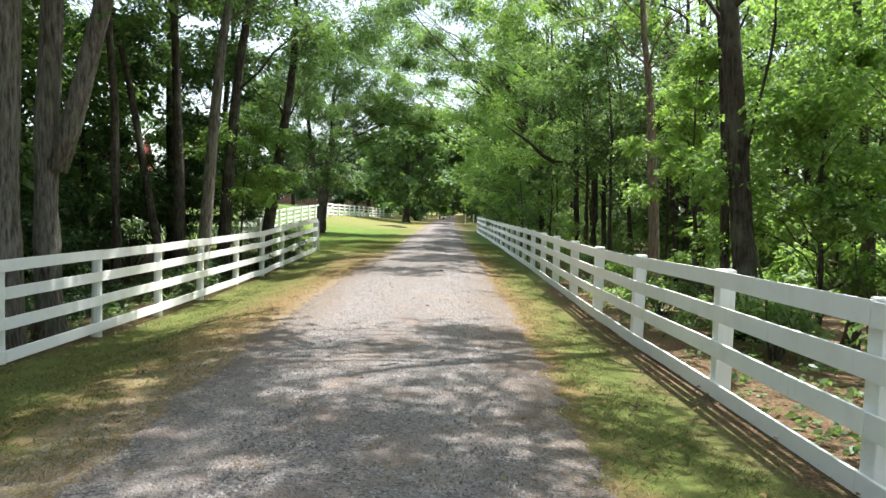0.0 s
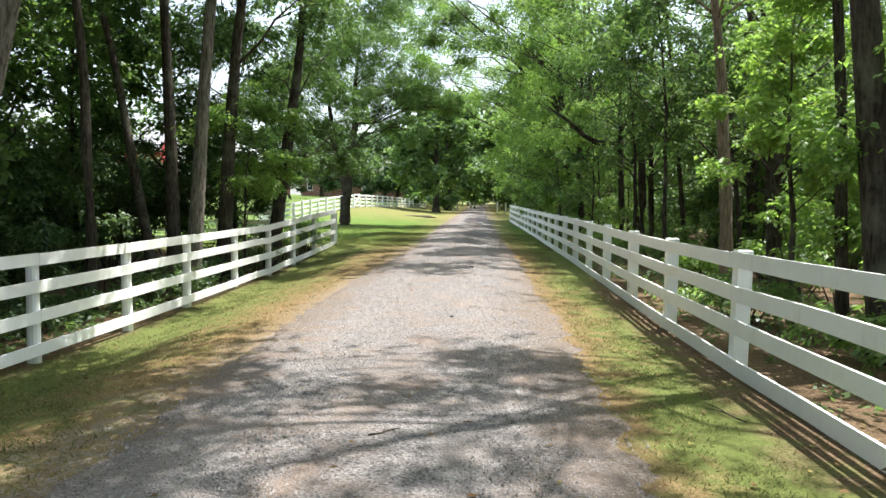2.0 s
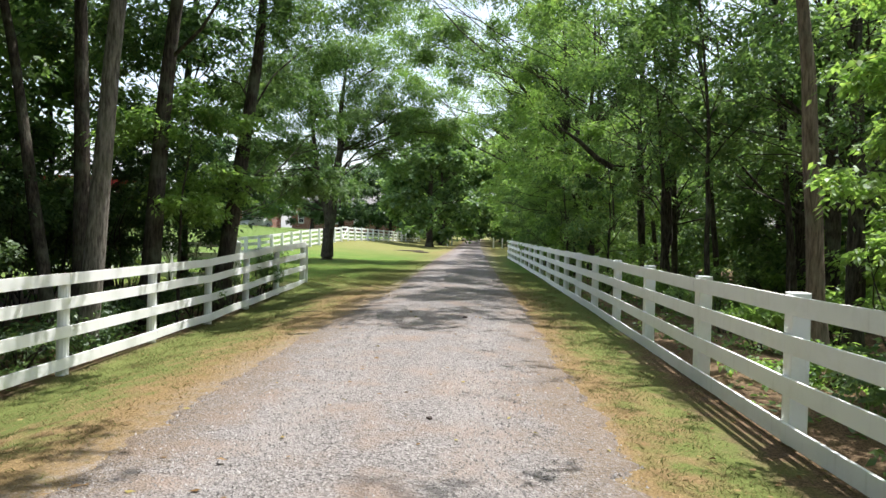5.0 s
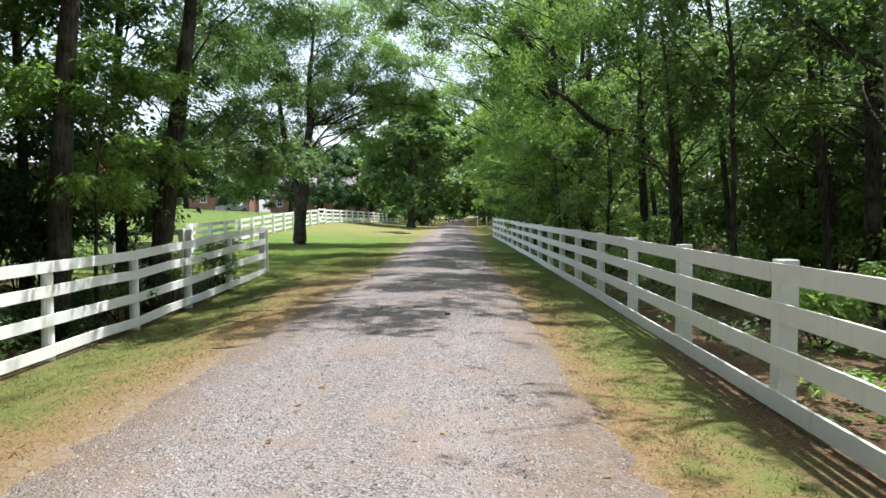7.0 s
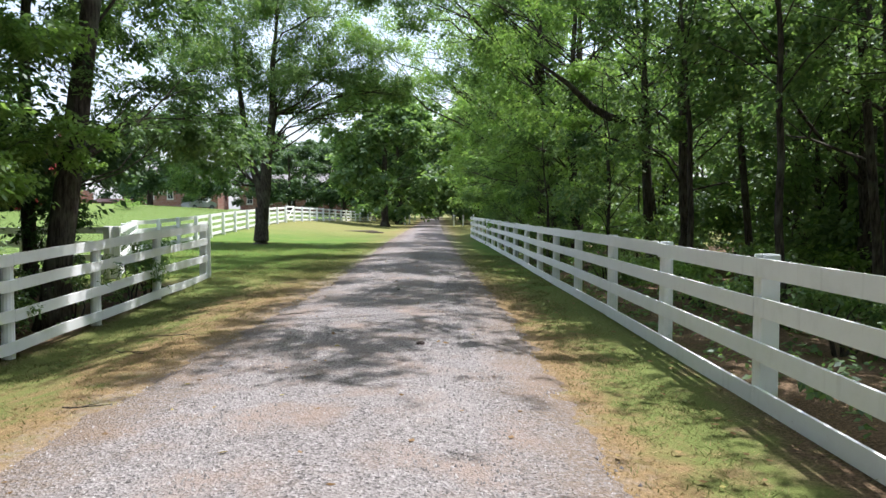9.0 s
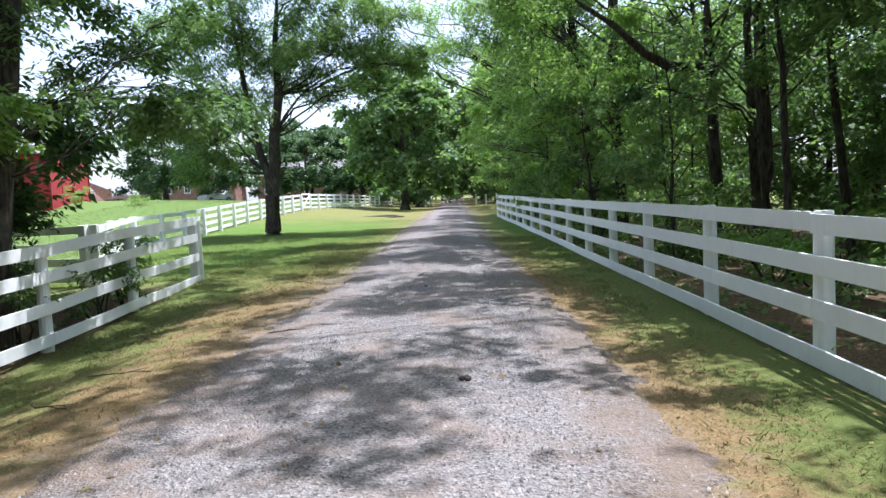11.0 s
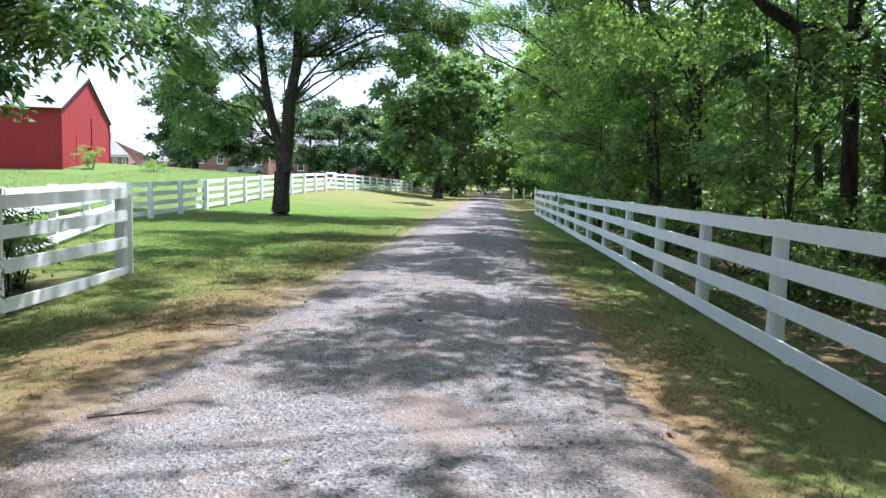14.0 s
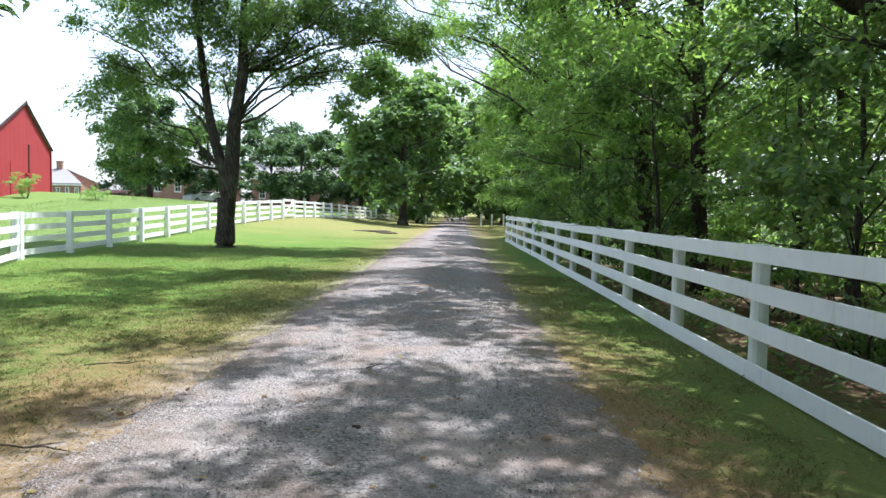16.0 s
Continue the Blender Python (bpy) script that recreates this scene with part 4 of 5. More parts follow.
# ---- undergrowth ----
def build_bush(label, x, y, high, r, count, leaf=0.1, leafmat=None, seed=1, group="undergrowth shrubs", leaflets=8, width=0.45):
    rng, nr = random.Random(seed), np.random.default_rng(seed)
    root = thing("shrub", x, y, float(gz(x, y)) - 0.03, label, "shrub", group)
    blobs = []
    for i in range(6):
        a = i * 2.4 + rng.uniform(-0.5, 0.5)
        e = (math.cos(a) * r * rng.uniform(0.2, 0.7), math.sin(a) * r * rng.uniform(0.2, 0.7), high * rng.uniform(0.35, 0.85))
        blobs.append((*e, r * rng.uniform(0.35, 0.55), min(1.2, high / r * 0.6)))
        bm = bmesh.new()
        tube(bm, limb_path(rng, (0.05 * math.cos(a), 0.05 * math.sin(a), -0.05), e, 4, 0.15), [0.02, 0.016, 0.013, 0.009, 0.005], 5)
        part("stem", bm, BARK_DARK, root)
    put("foliage", crown_mesh("foliage", nr, blobs, count, leaflets, leaf * 2.0, leaf, 0.35, width, lambda p: p[:, 2] > 0.02), leafmat or LEAF, root)


ur = random.Random(77)
for i in range(24):
    y = 4.5 + i * 2.05 + ur.uniform(-0.6, 0.6)
    x = float(np.interp(y, [1, 17, 26, 53], [2.6, 2.8, 2.65, 1.95])) + ur.uniform(0.9, 1.9)
    h = ur.uniform(0.45, 1.1) if y < 30 else ur.uniform(0.8, 2.2)
    build_bush("low leafy shrub in the shade behind the fence", x, y, h, ur.uniform(0.6, 1.0), 190, 0.09, ur.choice([LEAF_BRIGHT, LEAF, LEAF_BRIGHT]), 300 + i)
for i in range(20):
    build_bush("leafy shrub deep in the shady wood", ur.uniform(6, 10), 7 + i * 2.3, ur.uniform(1.2, 3.0), ur.uniform(1.0, 1.6), 200, 0.16, ur.choice([LEAF, LEAF_BRIGHT]), 340 + i)
for i in range(15):
    y = 7.0 + i * 1.25
    build_bush("dark leafy undergrowth behind the fence", ur.uniform(-8.6, -6.4), y, ur.uniform(0.6, 1.5), ur.uniform(0.6, 1.1), 230, 0.085, ur.choice([LEAF_DARK, LEAF_MAPLE, LEAF_DARK]), 370 + i)
for i in range(11):
    build_bush("tall shrub in the deep shade of the wood", ur.uniform(-13, -10), 6 + i * 2.1, ur.uniform(2.0, 3.6), ur.uniform(1.2, 1.8), 300, 0.14, LEAF_DARK, 400 + i)
for i, (x, y, h) in enumerate(((-8.4, 22.4, 4.2), (-9.4, 24.8, 4.6), (-10.6, 22.8, 5.0), (-11.8, 25.8, 4.8), (-8.3, 25.0, 3.6), (-9.2, 19.0, 4.0), (-10.4, 18.2, 4.4), (-13.0, 27.5, 5.0), (-10.3, 25.7, 5.2), (-9.5, 23.4, 4.8))):
    build_bush("tall shrub in the deep shade of the wood", x, y, h, 1.5, 620, 0.11, (LEAF_DARK, LEAF_MAPLE)[i % 2], 450 + i)
for i, (x, y, h) in enumerate(((-5.9, 22.6, 1.5), (-5.75, 24.4, 1.1), (-5.85, 25.4, 1.35), (-6.0, 20.9, 0.9), (-6.2, 26.3, 0.7))):
    build_bush("vine and sapling sprays growing through the white fence", x, y, h, 0.55, 90, 0.085, LEAF, 430 + i, leaflets=12, width=0.34)


# ---- barn ----
def build_barn():
    root = thing("barn", -26.9, 59.4, 1.5, "red board barn with a grey metal roof on the rise", "barn", rz=18)
    W, E, P, L = 13.2, 3.65, 6.25, 17.0
    bm = bmesh.new()
    v = [bm.verts.new(c) for c in ((0, 0, -1), (0, W, -1), (0, W, E), (0, W / 2, P), (0, 0, E))]
    bm.faces.new(v)
    g = bmesh.ops.extrude_face_region(bm, geom=list(bm.faces))
    bmesh.ops.translate(bm, vec=(-L, 0, 0), verts=[e for e in g["geom"] if isinstance(e, bmesh.types.BMVert)])
    bmesh.ops.recalc_face_normals(bm, faces=bm.faces)
    part("wall", bm, RED, root)
    part("loft_slit", boxed((0.06, 0.22, 1.9), (0.02, W * 0.57, 2.6)), DARK, root, "dark open slit in the gable boards")
    part("sill", boxed((0.16, 1.1, 0.12), (0.07, W * 0.54, 1.55), 0.01), RED, root)
    part("door", boxed((0.05, 2.6, 2.5), (0.012, W * 0.36, 0.95), 0.01), RED, root, "closed red board door")
    for y in (0.0, W):
        part("corner_board", boxed((0.14, 0.14, E + 0.9), (0.02, y, E / 2 - 0.5), 0.01), RED, root)
    for y in np.arange(0.9, W - 0.2, 0.9):
        h = E + (P - E) * (1 - abs(y - W / 2) / (W / 2))
        part("batten", boxed((0.012, 0.025, h + 0.9), (-0.003, y, h / 2 - 0.5)), RED, root)
    for y0, sgn in ((0.0, 1), (W, -1)):
        ang = math.atan2(P - E, W / 2)
        part("rake_board", boxed((0.06, math.hypot(P - E, W / 2) + 0.3, 0.10), (0.15, y0 + sgn * W / 4, (E + P) / 2 - 0.02), 0.0, Matrix.Rotation(sgn * ang, 3, "X")), DARK, root)
    for s in (0, 1):
        bm = bmesh.new()
        y0, y1 = (-0.35, W / 2) if s == 0 else (W + 0.35, W / 2)
        e = E - 0.35 * (P - E) / (W / 2)
        pts = [(0.14, y0, e + 0.05), (-L - 0.3, y0, e + 0.05), (-L - 0.3, y1, P + 0.05), (0.14, y1, P + 0.05)]
        lo = [bm.verts.new(p) for p in pts]
        hi = [bm.verts.new((p[0], p[1], p[2] + 0.05)) for p in pts]
        bm.faces.new(lo), bm.faces.new(hi[::-1])
        for k in range(4):
            bm.faces.new((lo[k], lo[(k + 1) % 4], hi[(k + 1) % 4], hi[k]))
        bmesh.ops.recalc_face_normals(bm, faces=bm.faces)
        part("roof", bm, ROOF, root)


build_barn()
build_bush("pale green weedy bush against the barn wall", -25.9, 61.0, 1.5, 0.9, 260, 0.1, LEAF_BRIGHT, 470, "weeds by the barn")
build_bush("tall pale weeds in the field beside the barn", -22.6, 62.6, 0.8, 0.9, 160, 0.1, LEAF_BRIGHT, 471, "weeds by the barn")


# ---- field gate ----
def build_gate():
    a, b = Vector((-11.6, 64.9)), Vector((-11.55, 67.2))
    z = float(gz(a.x, a.y))
    root = thing("field_gate", a.x, a.y, z, "closed white board gate with a diagonal brace", "gate", rz=math.degrees(math.atan2(-(b - a).x, (b - a).y)))
    L = (b - a).length
    for y in (0.05, L - 0.05):
        part("stile", boxed((0.05, 0.1, 1.15), (0, y, 0.72), 0.006), WHITE, root)
    for h in (0.24, 0.55, 0.86, 1.2):
        part("rail", boxed((0.03, L - 0.2, 0.13), (0, L / 2, h), 0.004), WHITE, root)
    brace = Matrix.Rotation(math.atan2(0.9, L - 0.2), 3, "X")
    part("brace", boxed((0.03, math.hypot(L - 0.2, 0.9), 0.15), (0.035, L / 2, 0.72), 0.004, brace), WHITE, root)
    for h in (0.35, 1.1):
        part("hinge", boxed((0.02, 0.2, 0.04), (0.036, 0.06, h), 0.003), IRON, root, "dark iron hinge")


build_gate()


# ---- buildings ----
def window(root, x, z, w, h, y, name="window"):
    """A window in a wall that faces -y at y: frame, mullions, sill and panes."""
    bm = bmesh.new()
    for dx in (-w / 2, w / 2):
        box(bm, (0.1, 0.1, h + 0.1), (x + dx, y - 0.03, z))
    for dz in (-h / 2, h / 2, 0):
        box(bm, (w - 0.1, 0.09, 0.1 if dz else 0.06), (x, y - 0.03, z + dz))
    box(bm, (0.05, 0.06, h - 0.1), (x, y - 0.02, z))
    wnd = part(name, bm, TRIM, root)
    for dz in (-h / 4, h / 4):
        part("pane", boxed((w - 0.12, 0.02, h / 2 - 0.1), (x, y - 0.012, z + dz)), GLASS_DARK, wnd)
    part("sill", boxed((w + 0.25, 0.18, 0.08), (x, y - 0.06, z - h / 2 - 0.1), 0.01), TRIM, wnd)


def build_house(label, x, y, z, rz, W, D, E, P, rows, n, chimneys, door=None, pane=1.5, hip=0.0):
    """A brick house with a pitched roof whose ridge runs along x."""
    root = thing("brick_house", x, y, z, label, "house", "brick buildings beyond the field", rz)
    bm = bmesh.new()
    v = [bm.verts.new(c) for c in ((-W / 2, 0, -1), (-W / 2, D, -1), (-W / 2, D, E), (-W / 2, D / 2, P), (-W / 2, 0, E))]
    bm.faces.new(v)
    g = bmesh.ops.extrude_face_region(bm, geom=list(bm.faces))
    far_end = [e for e in g["geom"] if isinstance(e, bmesh.types.BMVert)]
    bmesh.ops.translate(bm, vec=(W, 0, 0), verts=far_end)
    for e in far_end:
        if e.co.z > E + 0.01:
            e.co.x -= hip
    bmesh.ops.recalc_face_normals(bm, faces=bm.faces)
    part("wall", bm, BRICK, root)
    bm = bmesh.new()
    up = (P - E) / (D / 2)
    for y0, y1 in ((-0.4, D / 2), (D + 0.4, D / 2)):
        lo = [bm.verts.new(p) for p in ((-W / 2 - 0.3, y0, E - 0.4 * up + 0.04), (W / 2 + 0.3, y0, E - 0.4 * up + 0.04), (W / 2 + 0.3 - hip, y1, P + 0.04), (-W / 2 - 0.3, y1, P + 0.04))]
        hi = [bm.verts.new(q.co + Vector((0, 0, 0.14))) for q in lo]
        bm.faces.new(lo), bm.faces.new(hi[::-1])
        for k in range(4):
            bm.faces.new((lo[k], lo[(k + 1) % 4], hi[(k + 1) % 4], hi[k]))
    bmesh.ops.recalc_face_normals(bm, faces=bm.faces)
    roof = part("roof", bm, SHINGLE, root)
    for cx in chimneys:
        bm = boxed((0.9, 0.7, 2.0), (cx, D / 2, P + 0.5))
        box(bm, (1.05, 0.85, 0.16), (cx, D / 2, P + 1.42))
        part("chimney", bm, BRICK, roof, "brick chimney")
    part("eaves", boxed((W + 0.5, 0.12, 0.22), (0, -0.42, E - 0.4 * up - 0.1)), TRIM, root)
    for zz in rows:
        for i in range(n):
            wx = -W / 2 + W * (i + 0.5) / n
            if door is not None and zz == rows[0] and i == door:
                part("door", boxed((1.0, 0.1, 2.1), (wx, -0.04, 1.1), 0.01), TRIM, root, "white panelled door")
                continue
            window(root, wx, zz, pane * 0.63, pane, 0)


build_house("brick farmhouse with grey roof, chimney and white windows", -73.6, 140.0, 2.3, 6, 14, 8.5, 2.5, 5.0, (1.25,), 9, (1.6,), None, 0.9, 4.6)
build_house("long low red-brick house behind the shade trees", -23.0, 136.0, 1.6, 4, 24, 8, 4.6, 7.0, (1.8,), 7, (6.0,), 3)
build_house("low red-brick house in the shade of the far trees", -46.0, 132.0, 2.4, 4, 16, 8, 4.2, 6.6, (1.8,), 5, ())


def build_shed():
    root = thing("shed", -41.6, 100.0, 0.95, "low dark timber shed with a pale roof edge", "shed", rz=8)
    part("wall", boxed((4.0, 3.0, 1.9), (0, 1.5, 0.6)), BRICK, root)
    part("roof", boxed((4.4, 3.6, 0.12), (0, 1.5, 1.74), 0.01, Matrix.Rotation(0.12, 3, "X")), BRICK, root)
    for x in (-1.9, -0.6, 0.6, 1.9):
        part("post", boxed((0.14, 0.14, 1.9), (x, -0.3, 0.6)), DARK, root)


build_shed()


# ---- parked cars far off ----
def build_car(label, x, y, rz, paint):
    root = thing("car", x, y, float(gz(x, y)), label, "car", "parked cars", rz)
    bm = bmesh.new()
    prof = [(-2.2, 0.35), (-2.25, 0.75), (-1.9, 0.95), (-1.3, 1.0), (-0.6, 1.45), (0.9, 1.48), (1.6, 1.05), (2.15, 0.95), (2.25, 0.6), (2.2, 0.35)]
    sides = [[bm.verts.new((px, s * (0.85 if pz < 1.2 else 0.68), pz)) for px, pz in prof] for s in (-1, 1)]
    bm.faces.new(sides[0]), bm.faces.new(sides[1][::-1])
    for k in range(len(prof)):
        m = (k + 1) % len(prof)
        bm.faces.new((sides[0][k], sides[1][k], sides[1][m], sides[0][m]))
    bmesh.ops.recalc_face_normals(bm, faces=bm.faces)
    bmesh.ops.bevel(bm, geom=list(bm.edges), offset=0.05, segments=2, affect="EDGES")
    part("body", bm, paint, root)
    for s in (-1, 1):
        part("side_window", boxed((1.6, 0.03, 0.36), (0.05, s * 0.76, 1.2), 0.01, Matrix.Rotation(-s * 0.36, 3, "X")), GLASS_DARK, root)
    for px, turn in ((-0.95, 0.86), (1.25, -0.9)):
        part("windscreen", boxed((0.75, 1.25, 0.03), (px, 0, 1.25), 0.01, Matrix.Rotation(-turn * 0.66, 3, "Y")), GLASS_DARK, root)
    for px in (-1.4, 1.4):
        for s in (-1, 1):
            bm = bmesh.new()
            tube(bm, [(px, s * 0.66, 0.33), (px, s * 0.88, 0.33)], [0.33, 0.33], 16)
            wheel = part("wheel", bm, RUBBER, root)
            bm = bmesh.new()
            tube(bm, [(px, s * 0.87, 0.33), (px, s * 0.895, 0.33)], [0.2, 0.19], 12)
            part("rim", bm, ROOF, wheel)
    for s in (-1, 1):
        part("headlight", boxed((0.06, 0.3, 0.14), (-2.24, s * 0.6, 0.72), 0.02), TRIM, root)


build_car("white car parked at the far end of the drive", -2.6, 150, 88, CAR_PAINT)
build_car("white car parked beyond the field fence", -31.9, 105, 58, CAR_PAINT)


# ---- small things on the lawn and drive ----
def build_timber(x, y, L, rz):
    root = thing("fallen_branch", x, y, float(gz(x, y)), "weathered grey branch lying on the lawn", "branch", "branches on the lawn", rz)
    bm = bmesh.new()
    tube(bm, [(-L / 2, 0, 0.05), (-L / 5, 0.05, 0.06), (L / 4, -0.03, 0.07), (L / 2, 0.06, 0.05)], [0.05, 0.06, 0.05, 0.03], 8, 0.1, random.Random(3))
    tube(bm, [(L / 5, 0, 0.07), (L / 3, 0.2, 0.1), (L / 2.2, 0.42, 0.06)], [0.03, 0.025, 0.015], 6)
    part("wood", bm, WOOD, root, "", True)


build_timber(-5.6, 62.0, 2.4, 8)
build_timber(-4.6, 61.2, 1.3, -12)


def build_marker(x, y):
    root = thing("marker_post", x, y, float(gz(x, y)), "short white wooden post beside the drive", "post", "white posts by the far drive")
    part("shaft", boxed((0.16, 0.16, 1.15), (0, 0, 0.52), 0.01), WHITE, root)
    part("cap", boxed((0.2, 0.2, 0.05), (0, 0, 1.12), 0.012), WHITE, root)


for x, y in ((1.6, 86), (2.6, 86), (3.7, 86), (-3.9, 92), (-3.6, 98)):
    build_marker(x, y)


def build_twig(x, y, L, rz, seed):
    rng = random.Random(seed)
    root = thing("twig", x, y, float(gz(x, y)) + 0.012, "thin broken twig lying on the ground", "twig", "fallen twigs", rz)
    bm = bmesh.new()
    pts = [(L * (i / 5 - 0.5), rng.uniform(-0.05, 0.05) * L, 0.012 + rng.uniform(0, 0.01)) for i in range(6)]
    tube(bm, pts, [0.006, 0.006, 0.005, 0.005, 0.004, 0.002], 6, 0.1, rng)
    tube(bm, [pts[2], (pts[3][0], pts[3][1] + 0.1 * L, 0.02), (pts[3][0] + 0.1 * L, pts[3][1] + 0.22 * L, 0.015)], [0.005, 0.004, 0.002], 5)
    part("stick", bm, BARK_DARK, root)


for i, (x, y, L, rz) in enumerate(((-2.75, 16.8, 0.35, 15), (-3.3, 20.2, 0.7, 12), (-3.5, 19.3, 0.5, -20), (-2.2, 21.6, 0.4, 30), (-2.6, 24.2, 0.5, -12), (-3.2, 26.4, 0.55, 25), (1.6, 5.9, 0.6, 70), (1.9, 8.0, 0.5, 110), (-0.6, 7.0, 0.25, 40), (-0.9, 26.3, 0.22, 60))):
    build_twig(x, y, L, rz, i)


def build_clod(x, y, s, seed):
    rng = random.Random(seed)
    root = thing("dirt_clod", x, y, float(gz(x, y)) + 0.02, "dark clod of earth lying on the gravel", "clod", "clods on the drive")
    bm = bmesh.new()
    for k in range(3):
        g = bmesh.ops.create_icosphere(bm, subdivisions=2, radius=s * rng.uniform(0.5, 0.8))
        off = Vector((rng.uniform(-1, 1), rng.uniform(-1, 1), 0.3)) * s * 0.7
        for v in g["verts"]:
            v.co = v.co * (1 + 0.35 * noise.noise(v.co * 60 + off * 90)) + off
            v.co.z = max(v.co.z * 0.75, -0.01)
    part("earth", bm, DARK, root)


for i, (x, y, s) in enumerate(((-0.25, 19.15, 0.045), (-0.4, 12.0, 0.03), (-0.8, 24.6, 0.025))):
    build_clod(x, y, s, i)


# ---- grass, gravel and litter ----
def scatter(rng, n, x0, x1, y0, y1):
    return rng.uniform(x0, x1, n), y0 + (y1 - y0) * rng.random(n) ** 1.25


def build_blades(name, label, mat, n, region, high, seed, wide=0.011):
    rng = np.random.default_rng(seed)
    x, y = region(rng, n)
    p = np.stack([x, y, gz(x, y) - 0.005], 1)
    a = rng.uniform(0, 2 * math.pi, len(x))
    h = (high * rng.uniform(0.5, 1.3, len(x)))[:, None]
    side = np.stack([np.cos(a), np.sin(a), 0 * a], 1) * wide
    tip = p + np.stack([rng.normal(0, 1.1, len(x)), rng.normal(0, 1.1, len(x)), rng.uniform(0.35, 1.0, len(x))], 1) * h
    v = np.stack([p - side, p + side, tip], 1).reshape(-1, 3)
    tagged(put(name, from_arrays(name, v, np.arange(len(v)).reshape(-1, 3)), mat, None, label), "", "grass", "", "stuff")


def verge(rng, n):
    x = np.concatenate([rng.uniform(-5.5, -2.0, n * 6 // 10), rng.uniform(0.7, 2.8, n - n * 6 // 10)])
    y = 2.0 + 34 * rng.random(n) ** 1.2
    l, r = road_edges(y)
    clump = np.sin(x * 5.1 + np.sin(y * 3.3)) * np.sin(y * 4.3 + 2 * np.sin(x * 2.2)) + rng.normal(0, 0.45, n)
    m = ((x < l - 0.05) | (x > r + 0.05)) & (clump > -0.25)
    bare = np.minimum(np.abs(x - l), np.abs(x - r)) < rng.uniform(0, 0.8, n)
    m &= ~(bare & (rng.random(n) < 0.7))
    m &= ~((x > 1.95 + 0.12 * np.sin(y * 3.1)) & (y < 26) & (rng.random(n) < 0.9))
    m &= ~((x < l) & (x > l - 1.7) & (y > 8) & (y < 24) & (rng.random(n) < 0.75))
    return x[m], y[m]


def edge_strip(rng, n):
    y = 2.0 + 34 * rng.random(n) ** 1.2
    l, r = road_edges(y)
    d = np.abs(rng.normal(0, 0.8, n)) * np.where(y < 8, 0.45, 1.0)
    x = np.where(rng.random(n) < 0.6, l + 0.12 - d, r - 0.12 + d * 0.6)
    return x, y


def lawn(rng, n):
    x, y = rng.uniform(-11, -2.6, n), 27.5 + 18 * rng.random(n) ** 1.3
    return x, y


def field(rng, n):
    x, y = rng.uniform(-34, -12.3, n), rng.uniform(33, 74, n)
    m = (x < -12.4 - 0.0 * y) & ((x > -24) | (y < 57))
    return x[m], y[m]


build_blades("verge_grass", "short green grass of the mown verges", BLADE_VERGE, 300000, verge, 0.042, 1, 0.0055)
build_blades("dry_grass", "dry brown grass along the edges of the drive", BLADE_DRY, 50000, edge_strip, 0.024, 2, 0.006)
build_blades("lawn_grass", "mown lawn grass under the lone tree", BLADE, 90000, lawn, 0.032, 3, 0.009)
build_blades("field_grass", "tall unmown grass in the fenced field", BLADE_FIELD, 60000, field, 0.075, 4, 0.014)


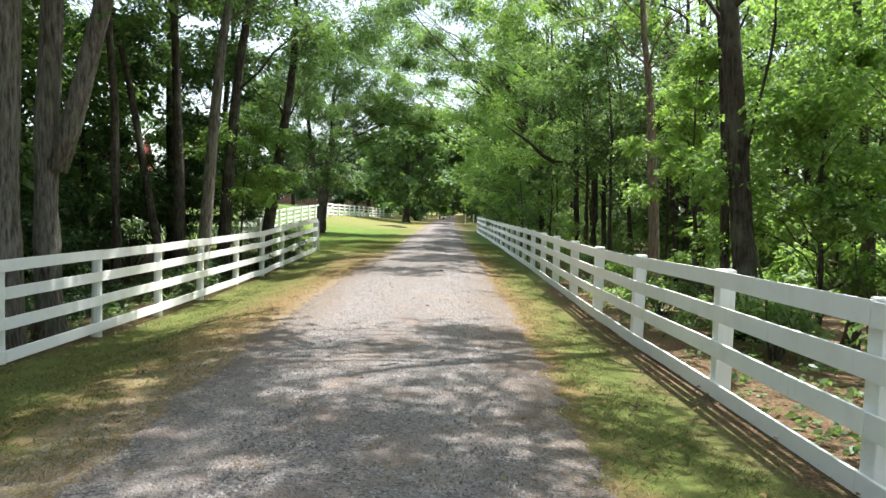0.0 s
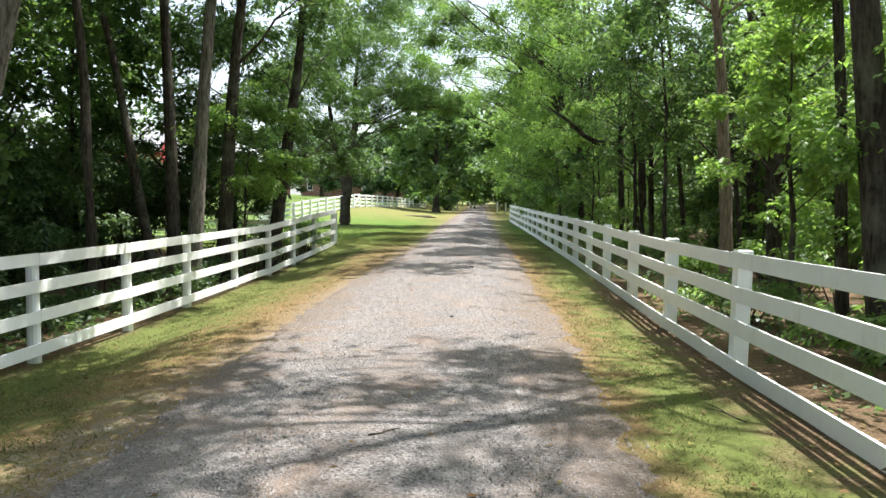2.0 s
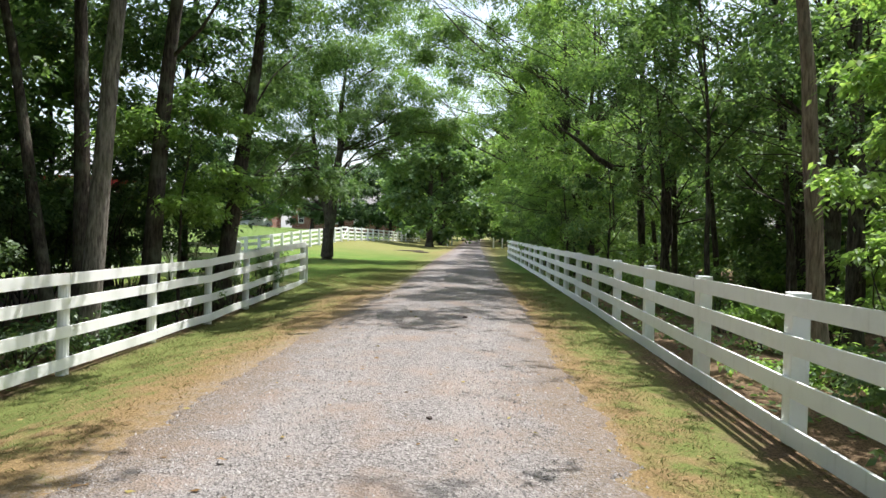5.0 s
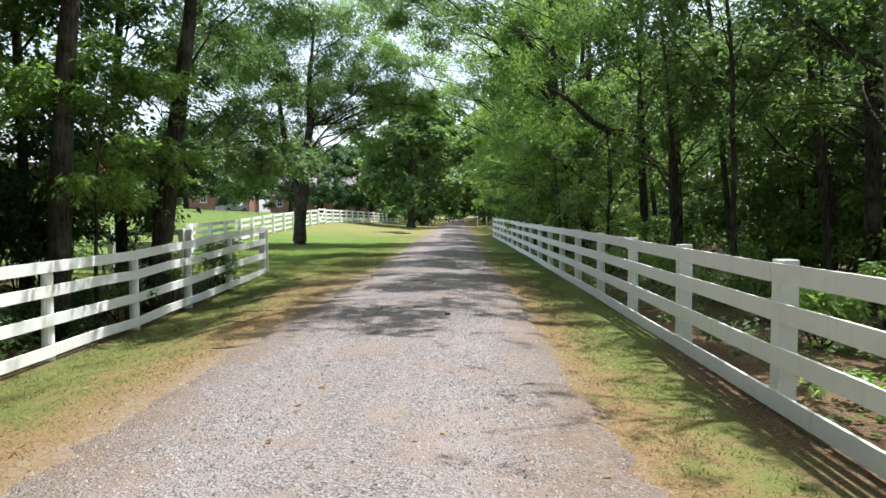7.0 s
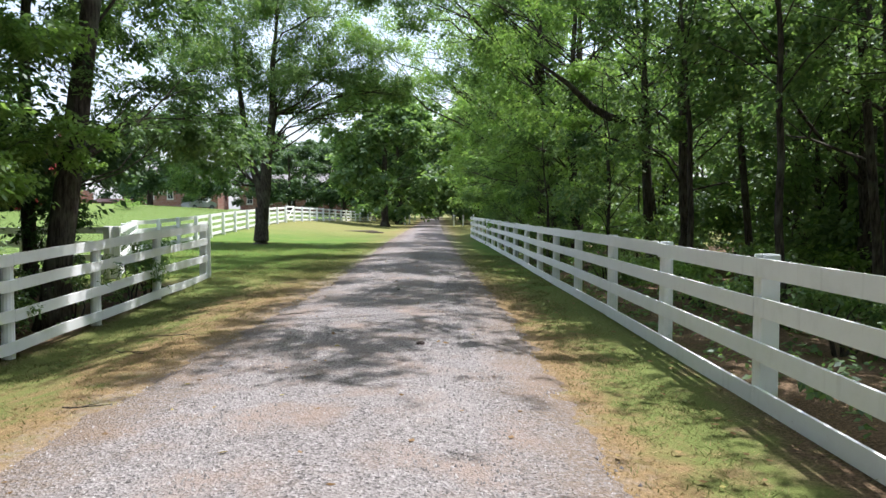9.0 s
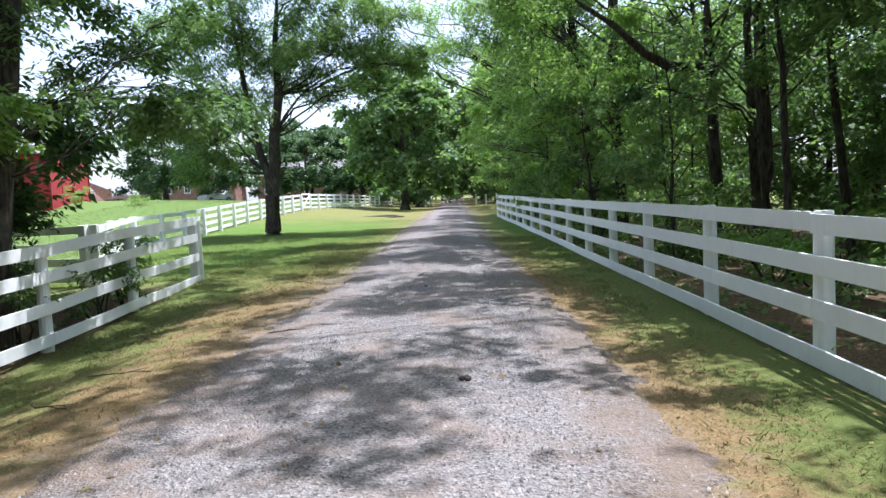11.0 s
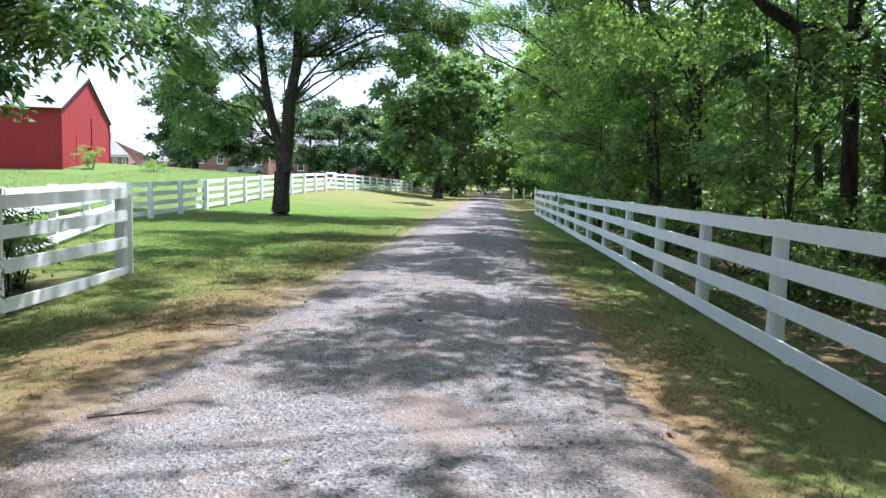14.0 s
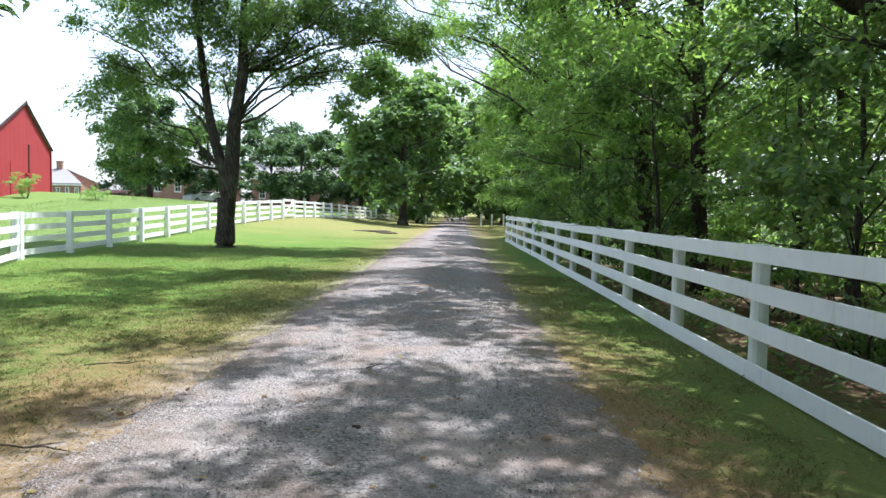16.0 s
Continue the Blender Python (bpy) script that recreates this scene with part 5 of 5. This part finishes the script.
def build_stones():
    rng = np.random.default_rng(8)
    n = 76000
    y = 2.5 + 32 * rng.random(n) ** 1.25
    l, r = road_edges(y)
    u = rng.random(n)
    x = l + 0.08 + (r - l - 0.16) * u + rng.normal(0, 0.06, n)
    s = (0.006 + 0.011 * rng.random(n) ** 3.0)[:, None]
    p = np.stack([x, y, gz(x, y) + 0.02], 1)
    base = np.array([(1, 0, -0.4), (0, 1, -0.4), (-1, 0, -0.4), (0, -1, -0.4), (0, 0, 0.8)], float)
    a = rng.uniform(0, 6.28, n)
    c, sn = np.cos(a)[:, None], np.sin(a)[:, None]
    b = base[None] * rng.uniform(0.6, 1.3, (n, 5, 1))
    bx, by = b[..., 0] * c - b[..., 1] * sn * 0.7, b[..., 0] * sn + b[..., 1] * c * 0.7
    v = p[:, None] + np.stack([bx, by, b[..., 2]], -1) * s[:, None]
    tri = np.array([(0, 1, 4), (1, 2, 4), (2, 3, 4), (3, 0, 4)])
    f = (np.arange(n)[:, None, None] * 5 + tri[None]).reshape(-1, 3)
    tagged(put("loose_gravel", from_arrays("loose_gravel", v.reshape(-1, 3), f), STONE, None, "loose pale gravel stones scattered over the drive"), "", "gravel", "", "stuff")


def build_fallen():
    rng = np.random.default_rng(12)
    n = 1500
    y = 2 + 36 * rng.random(n) ** 1.2
    x = np.where(rng.random(n) < 0.55, rng.uniform(1.2, 4.2, n), rng.uniform(-5.6, 1.2, n))
    p = np.stack([x, y, gz(x, y) + 0.028], 1)
    way = unit(np.stack([rng.normal(0, 1, n), rng.normal(0, 1, n), rng.normal(0, 0.15, n)], 1))
    v, f = sprays(rng, p, way, 1, 0.02, 0.065, 0.0, 0.6)
    v[:, 2] = np.maximum(v[:, 2], gz(v[:, 0], v[:, 1]) + 0.024)
    tagged(put("fallen_leaves", from_arrays("fallen_leaves", v, f), FALLEN, None, "dry fallen leaves on the verges and drive"), "", "leaves", "", "stuff")


build_stones()
build_fallen()


def build_ground_cover():
    """Ivy and seedlings on the shady floor behind both fences."""
    rng = np.random.default_rng(31)
    n = 5200
    right = rng.random(n) < 0.62
    y = 3 + 48 * rng.random(n) ** 1.1
    x = np.where(right, 2.75 + 4.5 * rng.random(n) ** 1.3, -5.75 - 4.0 * rng.random(n) ** 1.2)
    y = np.where(right, y, 2 + 24 * rng.random(n))
    x = np.where(right & (y > 42), x - 0.5, x)
    clump = np.sin(x * 3.1 + np.sin(y * 1.9)) * np.sin(y * 2.3 + x)
    m = clump + rng.normal(0, 0.5, n) > -0.35
    x, y = x[m], y[m]
    p = np.stack([x, y, gz(x, y) + rng.uniform(0.02, 0.3, len(x)) ** 1.2], 1)
    a = rng.uniform(0, 6.28, len(x))
    way = unit(np.stack([np.cos(a), np.sin(a), rng.uniform(0.0, 0.6, len(x))], 1))
    v, f = sprays(rng, p, way, 6, 0.17, 0.085, 0.5, 0.6)
    v[:, 2] = np.maximum(v[:, 2], gz(v[:, 0], v[:, 1]) + 0.01)
    tagged(put("ground_ivy", from_arrays("ground_ivy", v, f), LEAF, None, "low ivy and seedlings covering the shady woodland floor"), "", "ground cover", "", "stuff")


build_ground_cover()
